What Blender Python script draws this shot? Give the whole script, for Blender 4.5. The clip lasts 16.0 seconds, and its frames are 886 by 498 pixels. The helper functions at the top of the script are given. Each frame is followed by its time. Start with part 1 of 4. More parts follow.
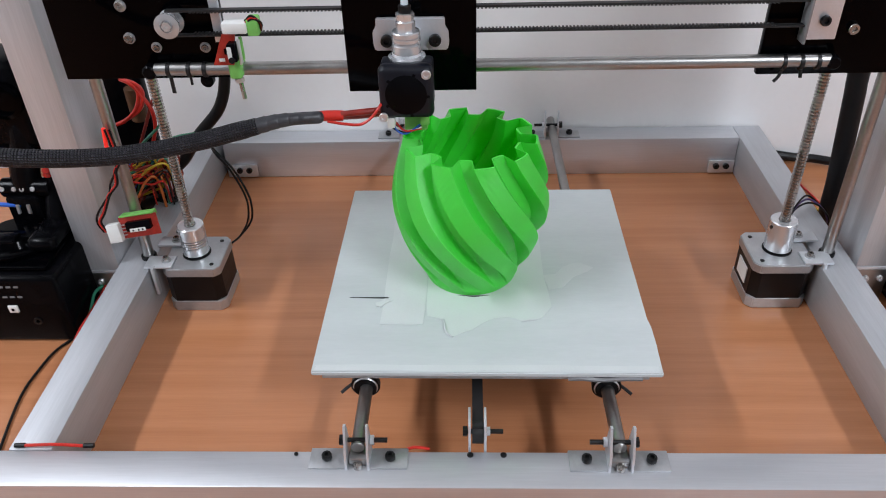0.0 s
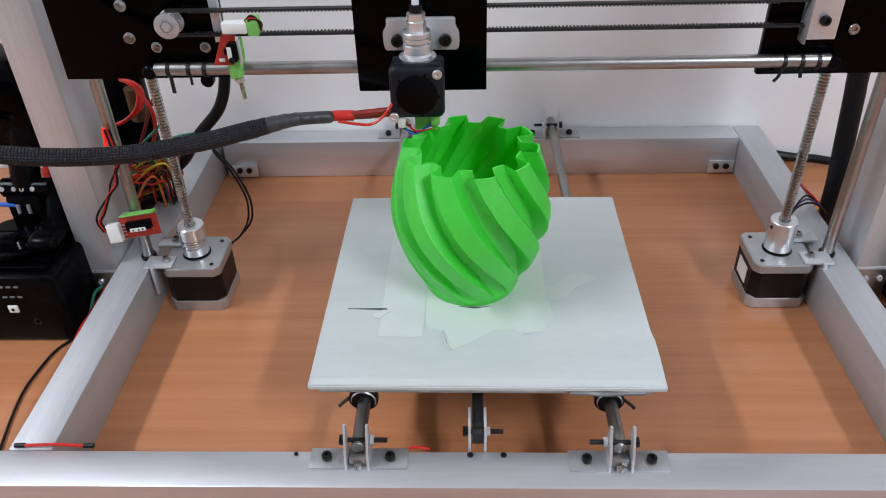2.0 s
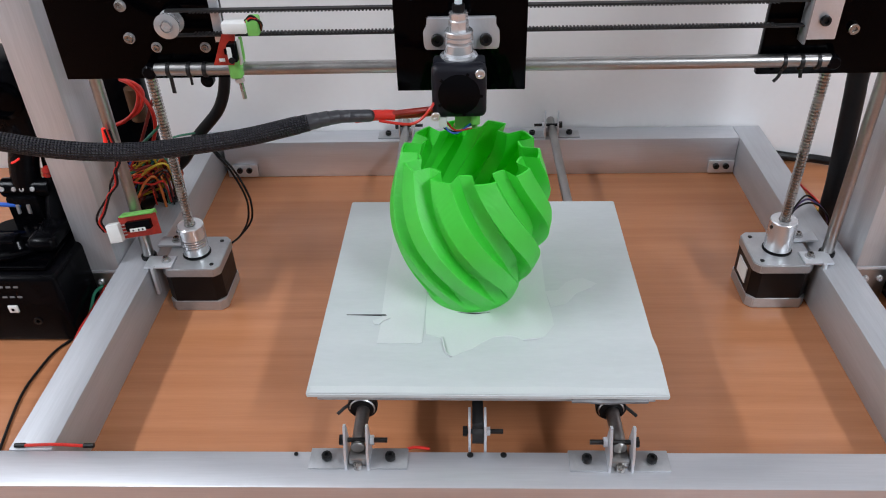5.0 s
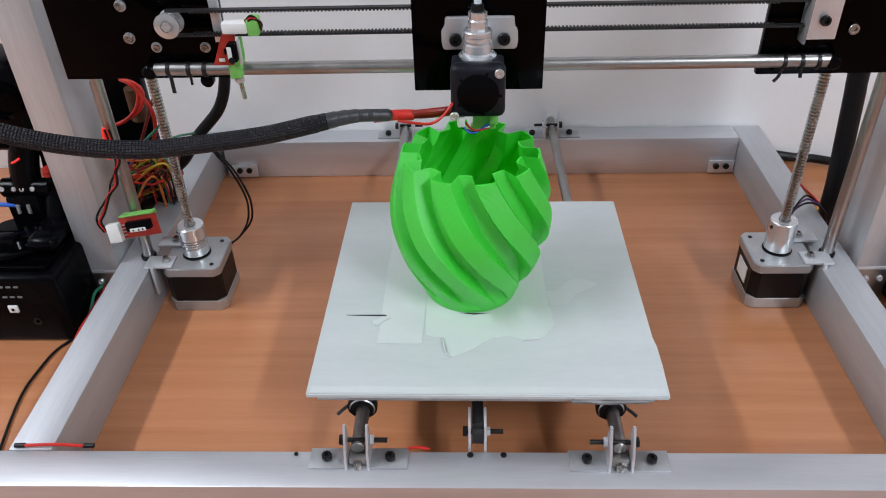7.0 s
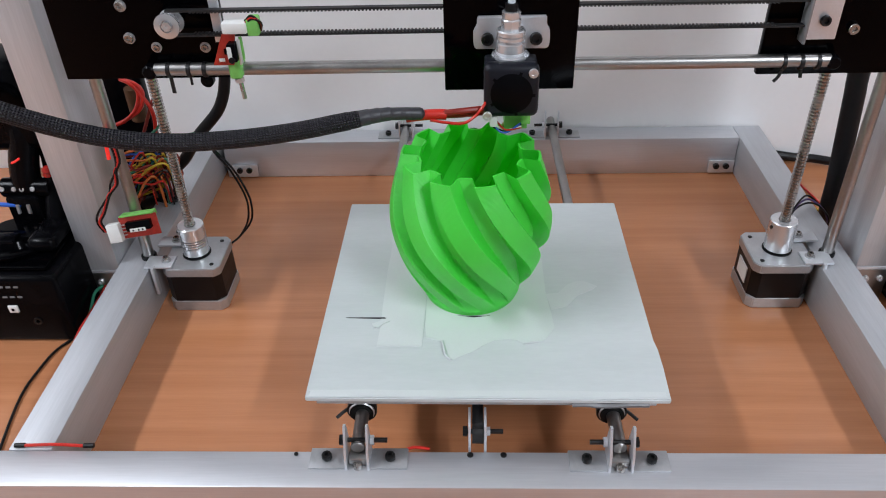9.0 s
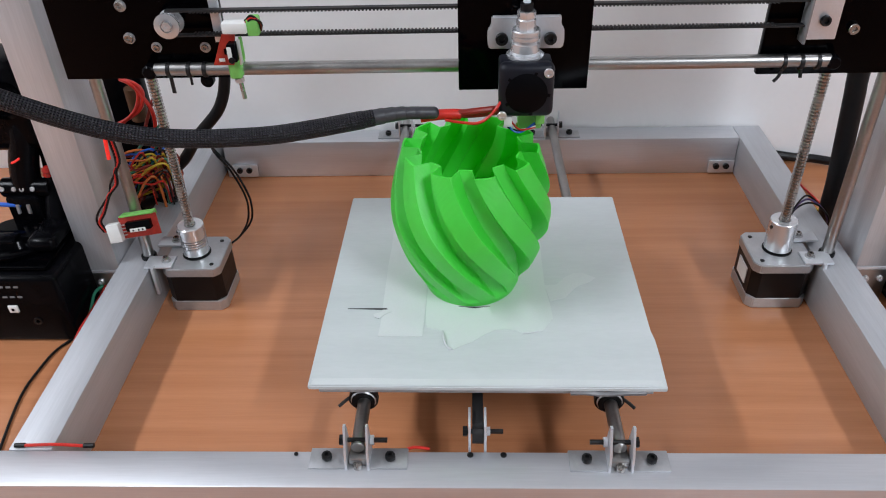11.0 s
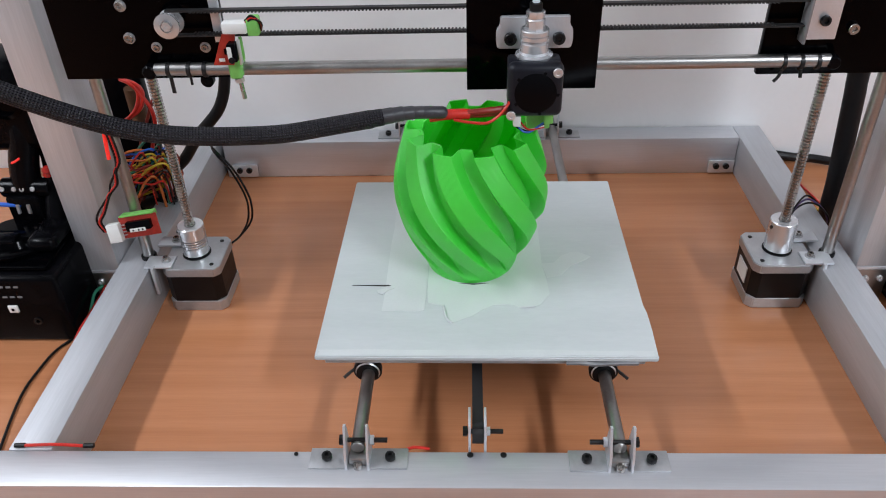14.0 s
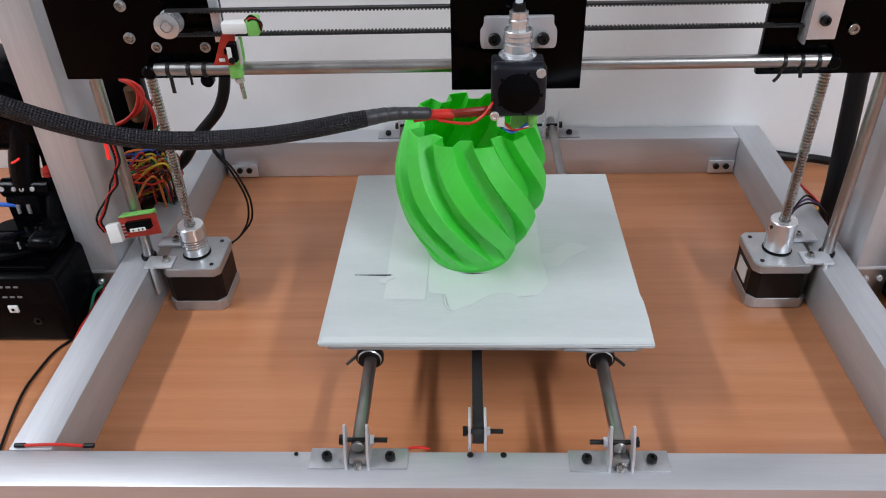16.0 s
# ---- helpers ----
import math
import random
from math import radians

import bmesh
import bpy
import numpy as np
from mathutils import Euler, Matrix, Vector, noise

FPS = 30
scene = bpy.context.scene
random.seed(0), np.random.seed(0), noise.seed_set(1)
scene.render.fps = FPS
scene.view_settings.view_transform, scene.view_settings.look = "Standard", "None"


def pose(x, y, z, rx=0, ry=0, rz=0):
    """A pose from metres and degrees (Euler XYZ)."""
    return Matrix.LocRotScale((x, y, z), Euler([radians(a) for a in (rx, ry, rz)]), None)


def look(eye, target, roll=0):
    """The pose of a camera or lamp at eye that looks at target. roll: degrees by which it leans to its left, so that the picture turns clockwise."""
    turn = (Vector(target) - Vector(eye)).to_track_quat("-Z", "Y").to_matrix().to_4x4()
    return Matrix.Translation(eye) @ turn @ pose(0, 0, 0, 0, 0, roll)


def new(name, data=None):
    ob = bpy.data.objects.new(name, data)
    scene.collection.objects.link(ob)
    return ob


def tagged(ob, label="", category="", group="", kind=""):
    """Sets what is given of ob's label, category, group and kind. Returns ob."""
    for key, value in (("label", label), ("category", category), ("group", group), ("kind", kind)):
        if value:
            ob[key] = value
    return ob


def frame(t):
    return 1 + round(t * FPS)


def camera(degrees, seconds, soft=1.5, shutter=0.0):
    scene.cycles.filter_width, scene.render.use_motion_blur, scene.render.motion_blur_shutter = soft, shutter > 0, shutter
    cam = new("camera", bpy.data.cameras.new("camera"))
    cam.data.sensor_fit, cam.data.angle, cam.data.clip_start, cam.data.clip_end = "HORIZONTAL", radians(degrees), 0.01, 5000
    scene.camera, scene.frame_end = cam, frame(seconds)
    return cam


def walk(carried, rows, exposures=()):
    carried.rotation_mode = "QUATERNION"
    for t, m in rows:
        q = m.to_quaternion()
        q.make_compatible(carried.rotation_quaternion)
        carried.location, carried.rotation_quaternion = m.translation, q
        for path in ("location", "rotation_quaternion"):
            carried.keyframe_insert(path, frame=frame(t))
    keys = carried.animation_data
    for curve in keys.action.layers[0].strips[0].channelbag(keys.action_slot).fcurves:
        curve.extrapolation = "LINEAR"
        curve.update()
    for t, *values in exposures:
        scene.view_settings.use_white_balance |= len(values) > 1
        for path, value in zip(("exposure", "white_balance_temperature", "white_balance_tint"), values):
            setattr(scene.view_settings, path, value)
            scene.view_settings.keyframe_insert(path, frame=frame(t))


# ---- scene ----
# ---------------------------------------------------------------- camera
EYE = (-0.0081, -0.3662, 0.3823)
AIM = (-0.0444, 0.4474, -0.1981)
cam = camera(60.15, 16.0, soft=1.05)
walk(cam, [(0.0, look(EYE, AIM, -1.82)), (16.0, look(EYE, AIM, -1.82))])

# ---------------------------------------------------------------- light
world = bpy.data.worlds.new("world")
world.use_nodes = True
world.node_tree.nodes["Background"].inputs[0].default_value = (0.75, 0.8, 0.9, 1)
world.node_tree.nodes["Background"].inputs[1].default_value = 0.4
scene.world = world
scene.view_settings.exposure = -0.11


LAMPS = ((1.35, -1.70, 58), (-1.60, -0.55, 45))


def ceiling_lamp_light(x, y, power, sx, sy, colour):
    d = bpy.data.lights.new("ceiling_lamp_light", "AREA")
    d.shape, d.size, d.size_y, d.energy, d.color = "RECTANGLE", sx, sy, power, colour
    ob = new("ceiling_lamp_light", d)
    ob.matrix_world = pose(x, y, 1.93)
    return ob


for lx, ly, lw in LAMPS:
    ceiling_lamp_light(lx, ly, lw, 0.16, 1.2, (0.87, 0.935, 1.03))


# ---------------------------------------------------------------- materials
def mat(name, colour, rough=0.5, metal=0.0, vary=0.12, scale=60.0, bump=0.05, fine=900.0, second=None, stretch=(1, 1, 1),
        coat=0.0, spec=0.5, rough_vary=0.1):
    """A surface with stains at one scale and grain at a finer one."""
    m = bpy.data.materials.new(name)
    m.use_nodes = True
    n, l = m.node_tree.nodes, m.node_tree.links
    b = n["Principled BSDF"]
    tc = n.new("ShaderNodeTexCoord")
    mp = n.new("ShaderNodeMapping")
    mp.inputs["Scale"].default_value = stretch
    l.new(tc.outputs["Object"], mp.inputs[0])
    big = n.new("ShaderNodeTexNoise")
    big.inputs["Scale"].default_value, big.inputs["Detail"].default_value = scale, 5
    l.new(mp.outputs[0], big.inputs["Vector"])
    small = n.new("ShaderNodeTexNoise")
    small.inputs["Scale"].default_value, small.inputs["Detail"].default_value = fine, 3
    l.new(mp.outputs[0], small.inputs["Vector"])
    mix = n.new("ShaderNodeMix")
    mix.data_type = "RGBA"
    dark = second or tuple(c * (1 - 2 * vary) for c in colour)
    mix.inputs[6].default_value, mix.inputs[7].default_value = (*dark, 1), (*colour, 1)
    add = n.new("ShaderNodeMath")
    add.operation = "MULTIPLY_ADD"
    add.inputs[1].default_value, add.inputs[2].default_value = 0.35, 0.0
    l.new(small.outputs[0], add.inputs[0])
    ramp = n.new("ShaderNodeMapRange")
    ramp.inputs[1].default_value, ramp.inputs[2].default_value = 0.35, 0.95
    tot = n.new("ShaderNodeMath")
    tot.operation = "ADD"
    l.new(big.outputs[0], tot.inputs[0])
    l.new(add.outputs[0], tot.inputs[1])
    l.new(tot.outputs[0], ramp.inputs[0])
    l.new(ramp.outputs[0], mix.inputs[0])
    l.new(mix.outputs[2], b.inputs["Base Color"])
    rr = n.new("ShaderNodeMapRange")
    rr.inputs[3].default_value, rr.inputs[4].default_value = max(0.03, rough - rough_vary), min(1, rough + rough_vary)
    l.new(big.outputs[0], rr.inputs[0])
    l.new(rr.outputs[0], b.inputs["Roughness"])
    b.inputs["Metallic"].default_value = metal
    b.inputs["Coat Weight"].default_value = coat
    b.inputs["Specular IOR Level"].default_value = spec
    if bump:
        bp = n.new("ShaderNodeBump")
        bp.inputs["Strength"].default_value, bp.inputs["Distance"].default_value = bump, 0.001
        l.new(small.outputs[0], bp.inputs["Height"])
        l.new(bp.outputs[0], b.inputs["Normal"])
    return m


def wood_mat():
    m = mat("beech_laminate", (0.55, 0.232, 0.108), 0.25, 0, second=(0.42, 0.163, 0.072), scale=10, fine=130, stretch=(0.35, 11, 1), bump=0.004, rough_vary=0.04)
    return m


BROWN_PATCH = (0.0085, 0.0320, 0.0800)      # middle of an olive-brown patch inside the vase


def vase_mat():
    m = mat("green_filament", (0.088, 0.86, 0.084), 0.42, 0, second=(0.066, 0.80, 0.063), spec=0.9, coat=0.9, scale=40, bump=0.0)
    n, l = m.node_tree.nodes, m.node_tree.links
    tc = n.new("ShaderNodeTexCoord")
    w = n.new("ShaderNodeTexWave")
    w.bands_direction = "Z"
    w.inputs["Scale"].default_value = 500
    w.inputs["Distortion"].default_value = 0.6
    l.new(tc.outputs["Object"], w.inputs["Vector"])
    bp = n.new("ShaderNodeBump")
    bp.inputs["Strength"].default_value, bp.inputs["Distance"].default_value = 0.25, 0.0003
    l.new(w.outputs[0], bp.inputs["Height"])
    l.new(bp.outputs[0], n["Principled BSDF"].inputs["Normal"])
    # base colour turns olive-brown towards BROWN_PATCH
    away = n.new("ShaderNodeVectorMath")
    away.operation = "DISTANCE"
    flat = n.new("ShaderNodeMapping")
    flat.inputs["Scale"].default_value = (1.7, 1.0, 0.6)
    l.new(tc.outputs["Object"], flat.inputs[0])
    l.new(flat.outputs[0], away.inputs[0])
    away.inputs[1].default_value = (BROWN_PATCH[0] * 1.7, BROWN_PATCH[1], BROWN_PATCH[2] * 0.6)
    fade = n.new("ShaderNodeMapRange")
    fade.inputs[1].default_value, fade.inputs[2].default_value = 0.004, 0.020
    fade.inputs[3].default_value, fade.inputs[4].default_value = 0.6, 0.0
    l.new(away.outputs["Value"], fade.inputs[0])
    brown_mix = n.new("ShaderNodeMix")
    brown_mix.data_type = "RGBA"
    brown_mix.inputs[7].default_value = (0.20, 0.24, 0.03, 1)
    l.new(n["Principled BSDF"].inputs["Base Color"].links[0].from_socket, brown_mix.inputs[6])
    l.new(fade.outputs[0], brown_mix.inputs[0])
    l.new(brown_mix.outputs[2], n["Principled BSDF"].inputs["Base Color"])
    tr = n.new("ShaderNodeBsdfTranslucent")
    n["Principled BSDF"].inputs["Coat Roughness"].default_value = 0.5
    tr.inputs[0].default_value = (0.16, 0.95, 0.06, 1)
    mx = n.new("ShaderNodeMixShader")
    mx.inputs[0].default_value = 0.36
    l.new(n["Principled BSDF"].outputs[0], mx.inputs[1])
    l.new(tr.outputs[0], mx.inputs[2])
    l.new(mx.outputs[0], n["Material Output"].inputs[0])
    return m


def braid_mat():
    """Black nylon braid: two crossing spirals of strands round the local x axis."""
    m = bpy.data.materials.new("black_braid")
    m.use_nodes = True
    n, l = m.node_tree.nodes, m.node_tree.links
    b = n["Principled BSDF"]
    tc = n.new("ShaderNodeTexCoord")
    sp = n.new("ShaderNodeSeparateXYZ")
    l.new(tc.outputs["Object"], sp.inputs[0])

    def op(kind, a, c=None):
        q = n.new("ShaderNodeMath")
        q.operation = kind
        for i, v in enumerate((a, c)):
            if v is None:
                continue
            if isinstance(v, (int, float)):
                q.inputs[i].default_value = v
            else:
                l.new(v, q.inputs[i])
        return q.outputs[0]
    th = op("MULTIPLY", op("ARCTAN2", sp.outputs[2], sp.outputs[1]), 11.0)
    u = op("MULTIPLY", sp.outputs[0], 1950.0)
    s = op("MULTIPLY", op("SINE", op("ADD", u, th)), op("SINE", op("SUBTRACT", u, th)))
    ramp = n.new("ShaderNodeMapRange")
    ramp.inputs[1].default_value, ramp.inputs[2].default_value = 0.5, 1.0
    l.new(s, ramp.inputs[0])
    mix = n.new("ShaderNodeMix")
    mix.data_type = "RGBA"
    mix.inputs[6].default_value, mix.inputs[7].default_value = (0.003, 0.003, 0.005, 1), (0.034, 0.028, 0.050, 1)
    l.new(ramp.outputs[0], mix.inputs[0])
    l.new(mix.outputs[2], b.inputs["Base Color"])
    b.inputs["Roughness"].default_value = 0.45
    b.inputs["Specular IOR Level"].default_value = 0.3
    bp = n.new("ShaderNodeBump")
    bp.inputs["Strength"].default_value, bp.inputs["Distance"].default_value = 0.6, 0.0008
    l.new(s, bp.inputs["Height"])
    l.new(bp.outputs[0], b.inputs["Normal"])
    return m


def glow(name, colour, power):
    m = bpy.data.materials.new(name)
    m.use_nodes = True
    b = m.node_tree.nodes["Principled BSDF"]
    b.inputs["Base Color"].default_value = (*colour, 1)
    b.inputs["Emission Color"].default_value = (*colour, 1)
    b.inputs["Emission Strength"].default_value = power
    return m


WOOD = wood_mat()
PLASTER = mat("wall_paint", (0.80, 0.79, 0.78), 0.7, vary=0.03, scale=5, fine=300, bump=0.05)
GREYWALL = mat("grey_wall_paint", (0.55, 0.56, 0.58), 0.7, vary=0.05, scale=5, fine=300, bump=0.05)
PLINTH = mat("white_backboard", (0.87, 0.855, 0.86), 0.55, vary=0.03, scale=7, fine=200, bump=0.02)
ALU = mat("brushed_aluminium", (0.74, 0.76, 0.80), 0.36, 0.62, vary=0.1, rough_vary=0.1, scale=22, fine=700, stretch=(1, 1, 1), bump=0.03)
ALU_X = mat("drawn_aluminium_along_x", (0.69, 0.70, 0.735), 0.42, 0.75, vary=0.12, scale=14, fine=300, stretch=(0.15, 3, 3), bump=0.03)
ALU_Y = mat("drawn_aluminium_along_y", (0.60, 0.61, 0.64), 0.52, 0.58, vary=0.16, scale=14, fine=300, stretch=(3, 0.15, 3), bump=0.03)
ALU_Z = mat("drawn_aluminium_along_z", (0.66, 0.665, 0.69), 0.40, 0.48, vary=0.18, scale=14, fine=300, stretch=(3, 3, 0.15), bump=0.03)
STEEL = mat("bright_steel", (0.80, 0.80, 0.82), 0.33, 0.85, vary=0.1, scale=80, fine=900, bump=0.01)
ROD = mat("ground_steel_rod", (0.46, 0.45, 0.44), 0.34, 1.0, vary=0.15, scale=60, fine=700, bump=0.01)
GALV = mat("dull_galvanised_steel", (0.55, 0.56, 0.58), 0.40, 0.75, vary=0.16, scale=55, fine=500, bump=0.04)
CHROME = mat("polished_nickel", (0.72, 0.73, 0.75), 0.24, 0.72, vary=0.06, scale=120, bump=0.0, rough_vary=0.05)
SCREW = mat("threaded_steel", (0.52, 0.50, 0.48), 0.26, 1.0, vary=0.2, scale=90, bump=0.02)
BLACK_BOLT = mat("black_oxide_steel", (0.012, 0.012, 0.013), 0.4, 0.3, vary=0.2, scale=200)
ACRYLIC = mat("black_acrylic", (0.001, 0.001, 0.0016), 0.09, 0, vary=0.2, scale=20, bump=0.0, spec=0.05, rough_vary=0.03)
BLACK = mat("matt_black_plastic", (0.003, 0.003, 0.004), 0.22, 0, vary=0.2, scale=60, fine=600, spec=0.07)
GREY = mat("grey_plastic", (0.22, 0.22, 0.23), 0.4, 0, vary=0.1, scale=100)
NAVY = mat("black_fan_plastic", (0.006, 0.007, 0.013), 0.42, 0, vary=0.15, scale=90, spec=0.3)
RUBBER = mat("black_rubber", (0.006, 0.006, 0.007), 0.5, 0, spec=0.25, vary=0.15, scale=80)
SHRINK = mat("grey_heat_shrink", (0.045, 0.045, 0.052), 0.42, 0, vary=0.2, scale=150, bump=0.1)
MOTOR = mat("motor_laminations", (0.006, 0.004, 0.004), 0.45, 0.0, spec=0.25, vary=0.2, scale=60, fine=700, stretch=(1, 1, 6))
BEDWHITE = mat("taped_white_bed", (0.60, 0.625, 0.635), 0.5, 0, second=(0.49, 0.525, 0.53), scale=11, fine=260, stretch=(0.5, 2.2, 1), bump=0.04)
BEDEDGE = mat("bed_edge_grey", (0.55, 0.55, 0.56), 0.45, 0.3, vary=0.2, scale=80)
TAPE = mat("pale_masking_tape", (0.635, 0.675, 0.665), 0.4, 0, second=(0.57, 0.615, 0.60), scale=25, bump=0.05)
TAPE2 = mat("white_paper_tape", (0.64, 0.665, 0.67), 0.5, 0, vary=0.06, scale=30, bump=0.04)
RED = mat("red_wire", (0.62, 0.025, 0.015), 0.35, 0, vary=0.15, scale=100)
DARKRED = mat("dark_red_wire", (0.27, 0.02, 0.012), 0.4, 0, vary=0.2, scale=100)
YELLOW = mat("yellow_wire", (0.65, 0.45, 0.03), 0.4, 0, vary=0.1, scale=100)
ORANGE = mat("orange_wire", (0.65, 0.16, 0.03), 0.4, 0, vary=0.1, scale=100)
GREENW = mat("green_wire", (0.03, 0.22, 0.13), 0.4, 0, vary=0.1, scale=100)
BLUE = mat("blue_cable", (0.02, 0.13, 0.62), 0.4, 0, vary=0.1, scale=100)
BLACKW = mat("black_wire", (0.006, 0.006, 0.007), 0.4, 0, spec=0.25, vary=0.1, scale=100)
PCB = mat("red_circuit_board", (0.50, 0.035, 0.02), 0.35, 0, vary=0.2, scale=300, fine=1500)
LIME = mat("light_green_print", (0.22, 0.60, 0.13), 0.45, 0, vary=0.12, scale=150, bump=0.1)
WHITEP = mat("white_plastic", (0.80, 0.80, 0.78), 0.4, 0, vary=0.04, scale=100)
BRASS = mat("brass", (0.62, 0.48, 0.22), 0.3, 1.0, vary=0.15, scale=200)
BELT = mat("black_timing_belt", (0.010, 0.010, 0.011), 0.6, 0, vary=0.2, scale=200)
PTFE = mat("pale_tube", (0.72, 0.82, 0.88), 0.35, 0, vary=0.04, scale=100)
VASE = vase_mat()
BRAID = braid_mat()
LED = glow("red_led", (0.9, 0.03, 0.02), 0.4)
PANEL = glow("lamp_panel", (1.0, 0.98, 0.95), 3.0)
CARD = mat("brown_card", (0.42, 0.25, 0.11), 0.7, 0, vary=0.2, scale=25)
DARK_SLIT_SHADE = mat("dark_slit_and_foot_shade", (0.03, 0.03, 0.03), 0.8, 0, vary=0.2, scale=200)


# ---------------------------------------------------------------- mesh helpers
def box(x0, x1, y0, y1, z0, z1, bevel=0.0, seg=2, bm=None):
    out = bm or bmesh.new()
    b = bmesh.new()
    bmesh.ops.create_cube(b, size=1.0)
    for v in b.verts:
        v.co = Vector(((x0 + x1) / 2 + v.co.x * (x1 - x0), (y0 + y1) / 2 + v.co.y * (y1 - y0), (z0 + z1) / 2 + v.co.z * (z1 - z0)))
    if bevel:
        bmesh.ops.bevel(b, geom=b.edges[:], offset=bevel, segments=seg, affect="EDGES", profile=0.5)
    return merge(out, b)


def merge(out, b, m=None):
    if m is not None:
        bmesh.ops.transform(b, matrix=m, verts=b.verts)
    me = bpy.data.meshes.new("tmp")
    b.to_mesh(me)
    b.free()
    out.from_mesh(me)
    bpy.data.meshes.remove(me)
    return out


def lathe(profile, seg=24, m=None, bm=None):
    """Turns (radius, height) pairs round the z axis."""
    out, b = bm or bmesh.new(), bmesh.new()
    rings = []
    for r, z in profile:
        if r <= 1e-7:
            rings.append([b.verts.new((0, 0, z))])
        else:
            rings.append([b.verts.new((r * math.cos(2 * math.pi * i / seg), r * math.sin(2 * math.pi * i / seg), z)) for i in range(seg)])
    for a, c in zip(rings, rings[1:]):
        for i in range(seg):
            j = (i + 1) % seg
            if len(a) == 1 and len(c) > 1:
                b.faces.new((a[0], c[i], c[j]))
            elif len(c) == 1 and len(a) > 1:
                b.faces.new((a[i], a[j], c[0]))
            elif len(a) > 1:
                b.faces.new((a[i], a[j], c[j], c[i]))
    for ring, flip in ((rings[0], True), (rings[-1], False)):
        if len(ring) > 1:
            b.faces.new(ring[::-1] if flip else ring)
    bmesh.ops.recalc_face_normals(b, faces=b.faces)
    return merge(out, b, m)


def aim(p, q):
    """A pose at p whose z axis points to q."""
    d = Vector(q) - Vector(p)
    return Matrix.Translation(p) @ d.to_track_quat("Z", "Y").to_matrix().to_4x4()


def cyl(p, q, r, seg=20, bevel=0.0, bm=None):
    n = (Vector(q) - Vector(p)).length
    prof = [(r, 0), (r, n)]
    if bevel:
        prof = [(r - bevel, 0), (r, bevel), (r, n - bevel), (r - bevel, n)]
    return lathe(prof, seg, aim(p, q), bm)


def smooth_path(points, steps=6):
    """A Catmull-Rom curve through the points."""
    pts = [Vector(p) for p in points]
    ext = [2 * pts[0] - pts[1]] + pts + [2 * pts[-1] - pts[-2]]
    out = []
    for i in range(1, len(ext) - 2):
        a, b, c, d = ext[i - 1:i + 3]
        for k in range(steps):
            t = k / steps
            out.append(0.5 * (2 * b + (c - a) * t + (2 * a - 5 * b + 4 * c - d) * t * t + (3 * b - a - 3 * c + d) * t ** 3))
    return out + [pts[-1]]


def tube(points, r, seg=10, steps=6, bm=None):
    out, b = bm or bmesh.new(), bmesh.new()
    path = smooth_path(points, steps)
    rings, up = [], Vector((0.123, 0.3, 0.95)).normalized()
    for i, p in enumerate(path):
        d = (path[min(i + 1, len(path) - 1)] - path[max(i - 1, 0)]).normalized()
        side = d.cross(up).normalized()
        up = side.cross(d).normalized()
        rings.append([b.verts.new(p + r * (math.cos(2 * math.pi * k / seg) * side + math.sin(2 * math.pi * k / seg) * up)) for k in range(seg)])
    for a, c in zip(rings, rings[1:]):
        for k in range(seg):
            b.faces.new((a[k], a[(k + 1) % seg], c[(k + 1) % seg], c[k]))
    b.faces.new(rings[0][::-1])
    b.faces.new(rings[-1])
    bmesh.ops.recalc_face_normals(b, faces=b.faces)
    return merge(out, b)


def mesh_of(name, bm, material, sharp=35):
    me = bpy.data.meshes.new(name)
    bm.to_mesh(me)
    bm.free()
    me.materials.append(material)
    me.polygons.foreach_set("use_smooth", [True] * len(me.polygons))
    me.set_sharp_from_angle(angle=radians(sharp))
    return me


def part(name, bm, material, parent, label=""):
    ob = new(name, mesh_of(name, bm, material))
    ob.parent = parent
    return tagged(ob, label)


def thing(name, label, category, at=(0, 0, 0), group=""):
    ob = new(name)
    ob.empty_display_size = 0.01
    ob.location = at
    return tagged(ob, label, category, group)


def solid(name, bm, material, label, category, group="", kind=""):
    return tagged(new(name, mesh_of(name, bm, material)), label, category, group, kind)


def bolt(parent, p, d, r=0.003, h=0.003, material=None, name="bolt", washer=0.0):
    """A socket-head bolt that stands on p and points along d."""
    d = Vector(d).normalized()
    m = aim(p, Vector(p) + d)
    prof = [(r * 0.9, 0), (r, h * 0.12), (r, h * 0.85), (r * 0.9, h), (r * 0.52, h), (r * 0.45, h * 0.45), (0, h * 0.45)]
    ob = part(name, lathe(prof, 14, m), material or BLACK_BOLT, parent)
    if washer:
        part("washer", lathe([(washer, -0.0002), (washer, 0.0008), (r * 0.8, 0.0009)], 18, m), GALV, ob)
    return ob


# ---------------------------------------------------------------- the room
H = 0.0383          # height of the frame's rails
BACK = 0.3235       # the white board behind


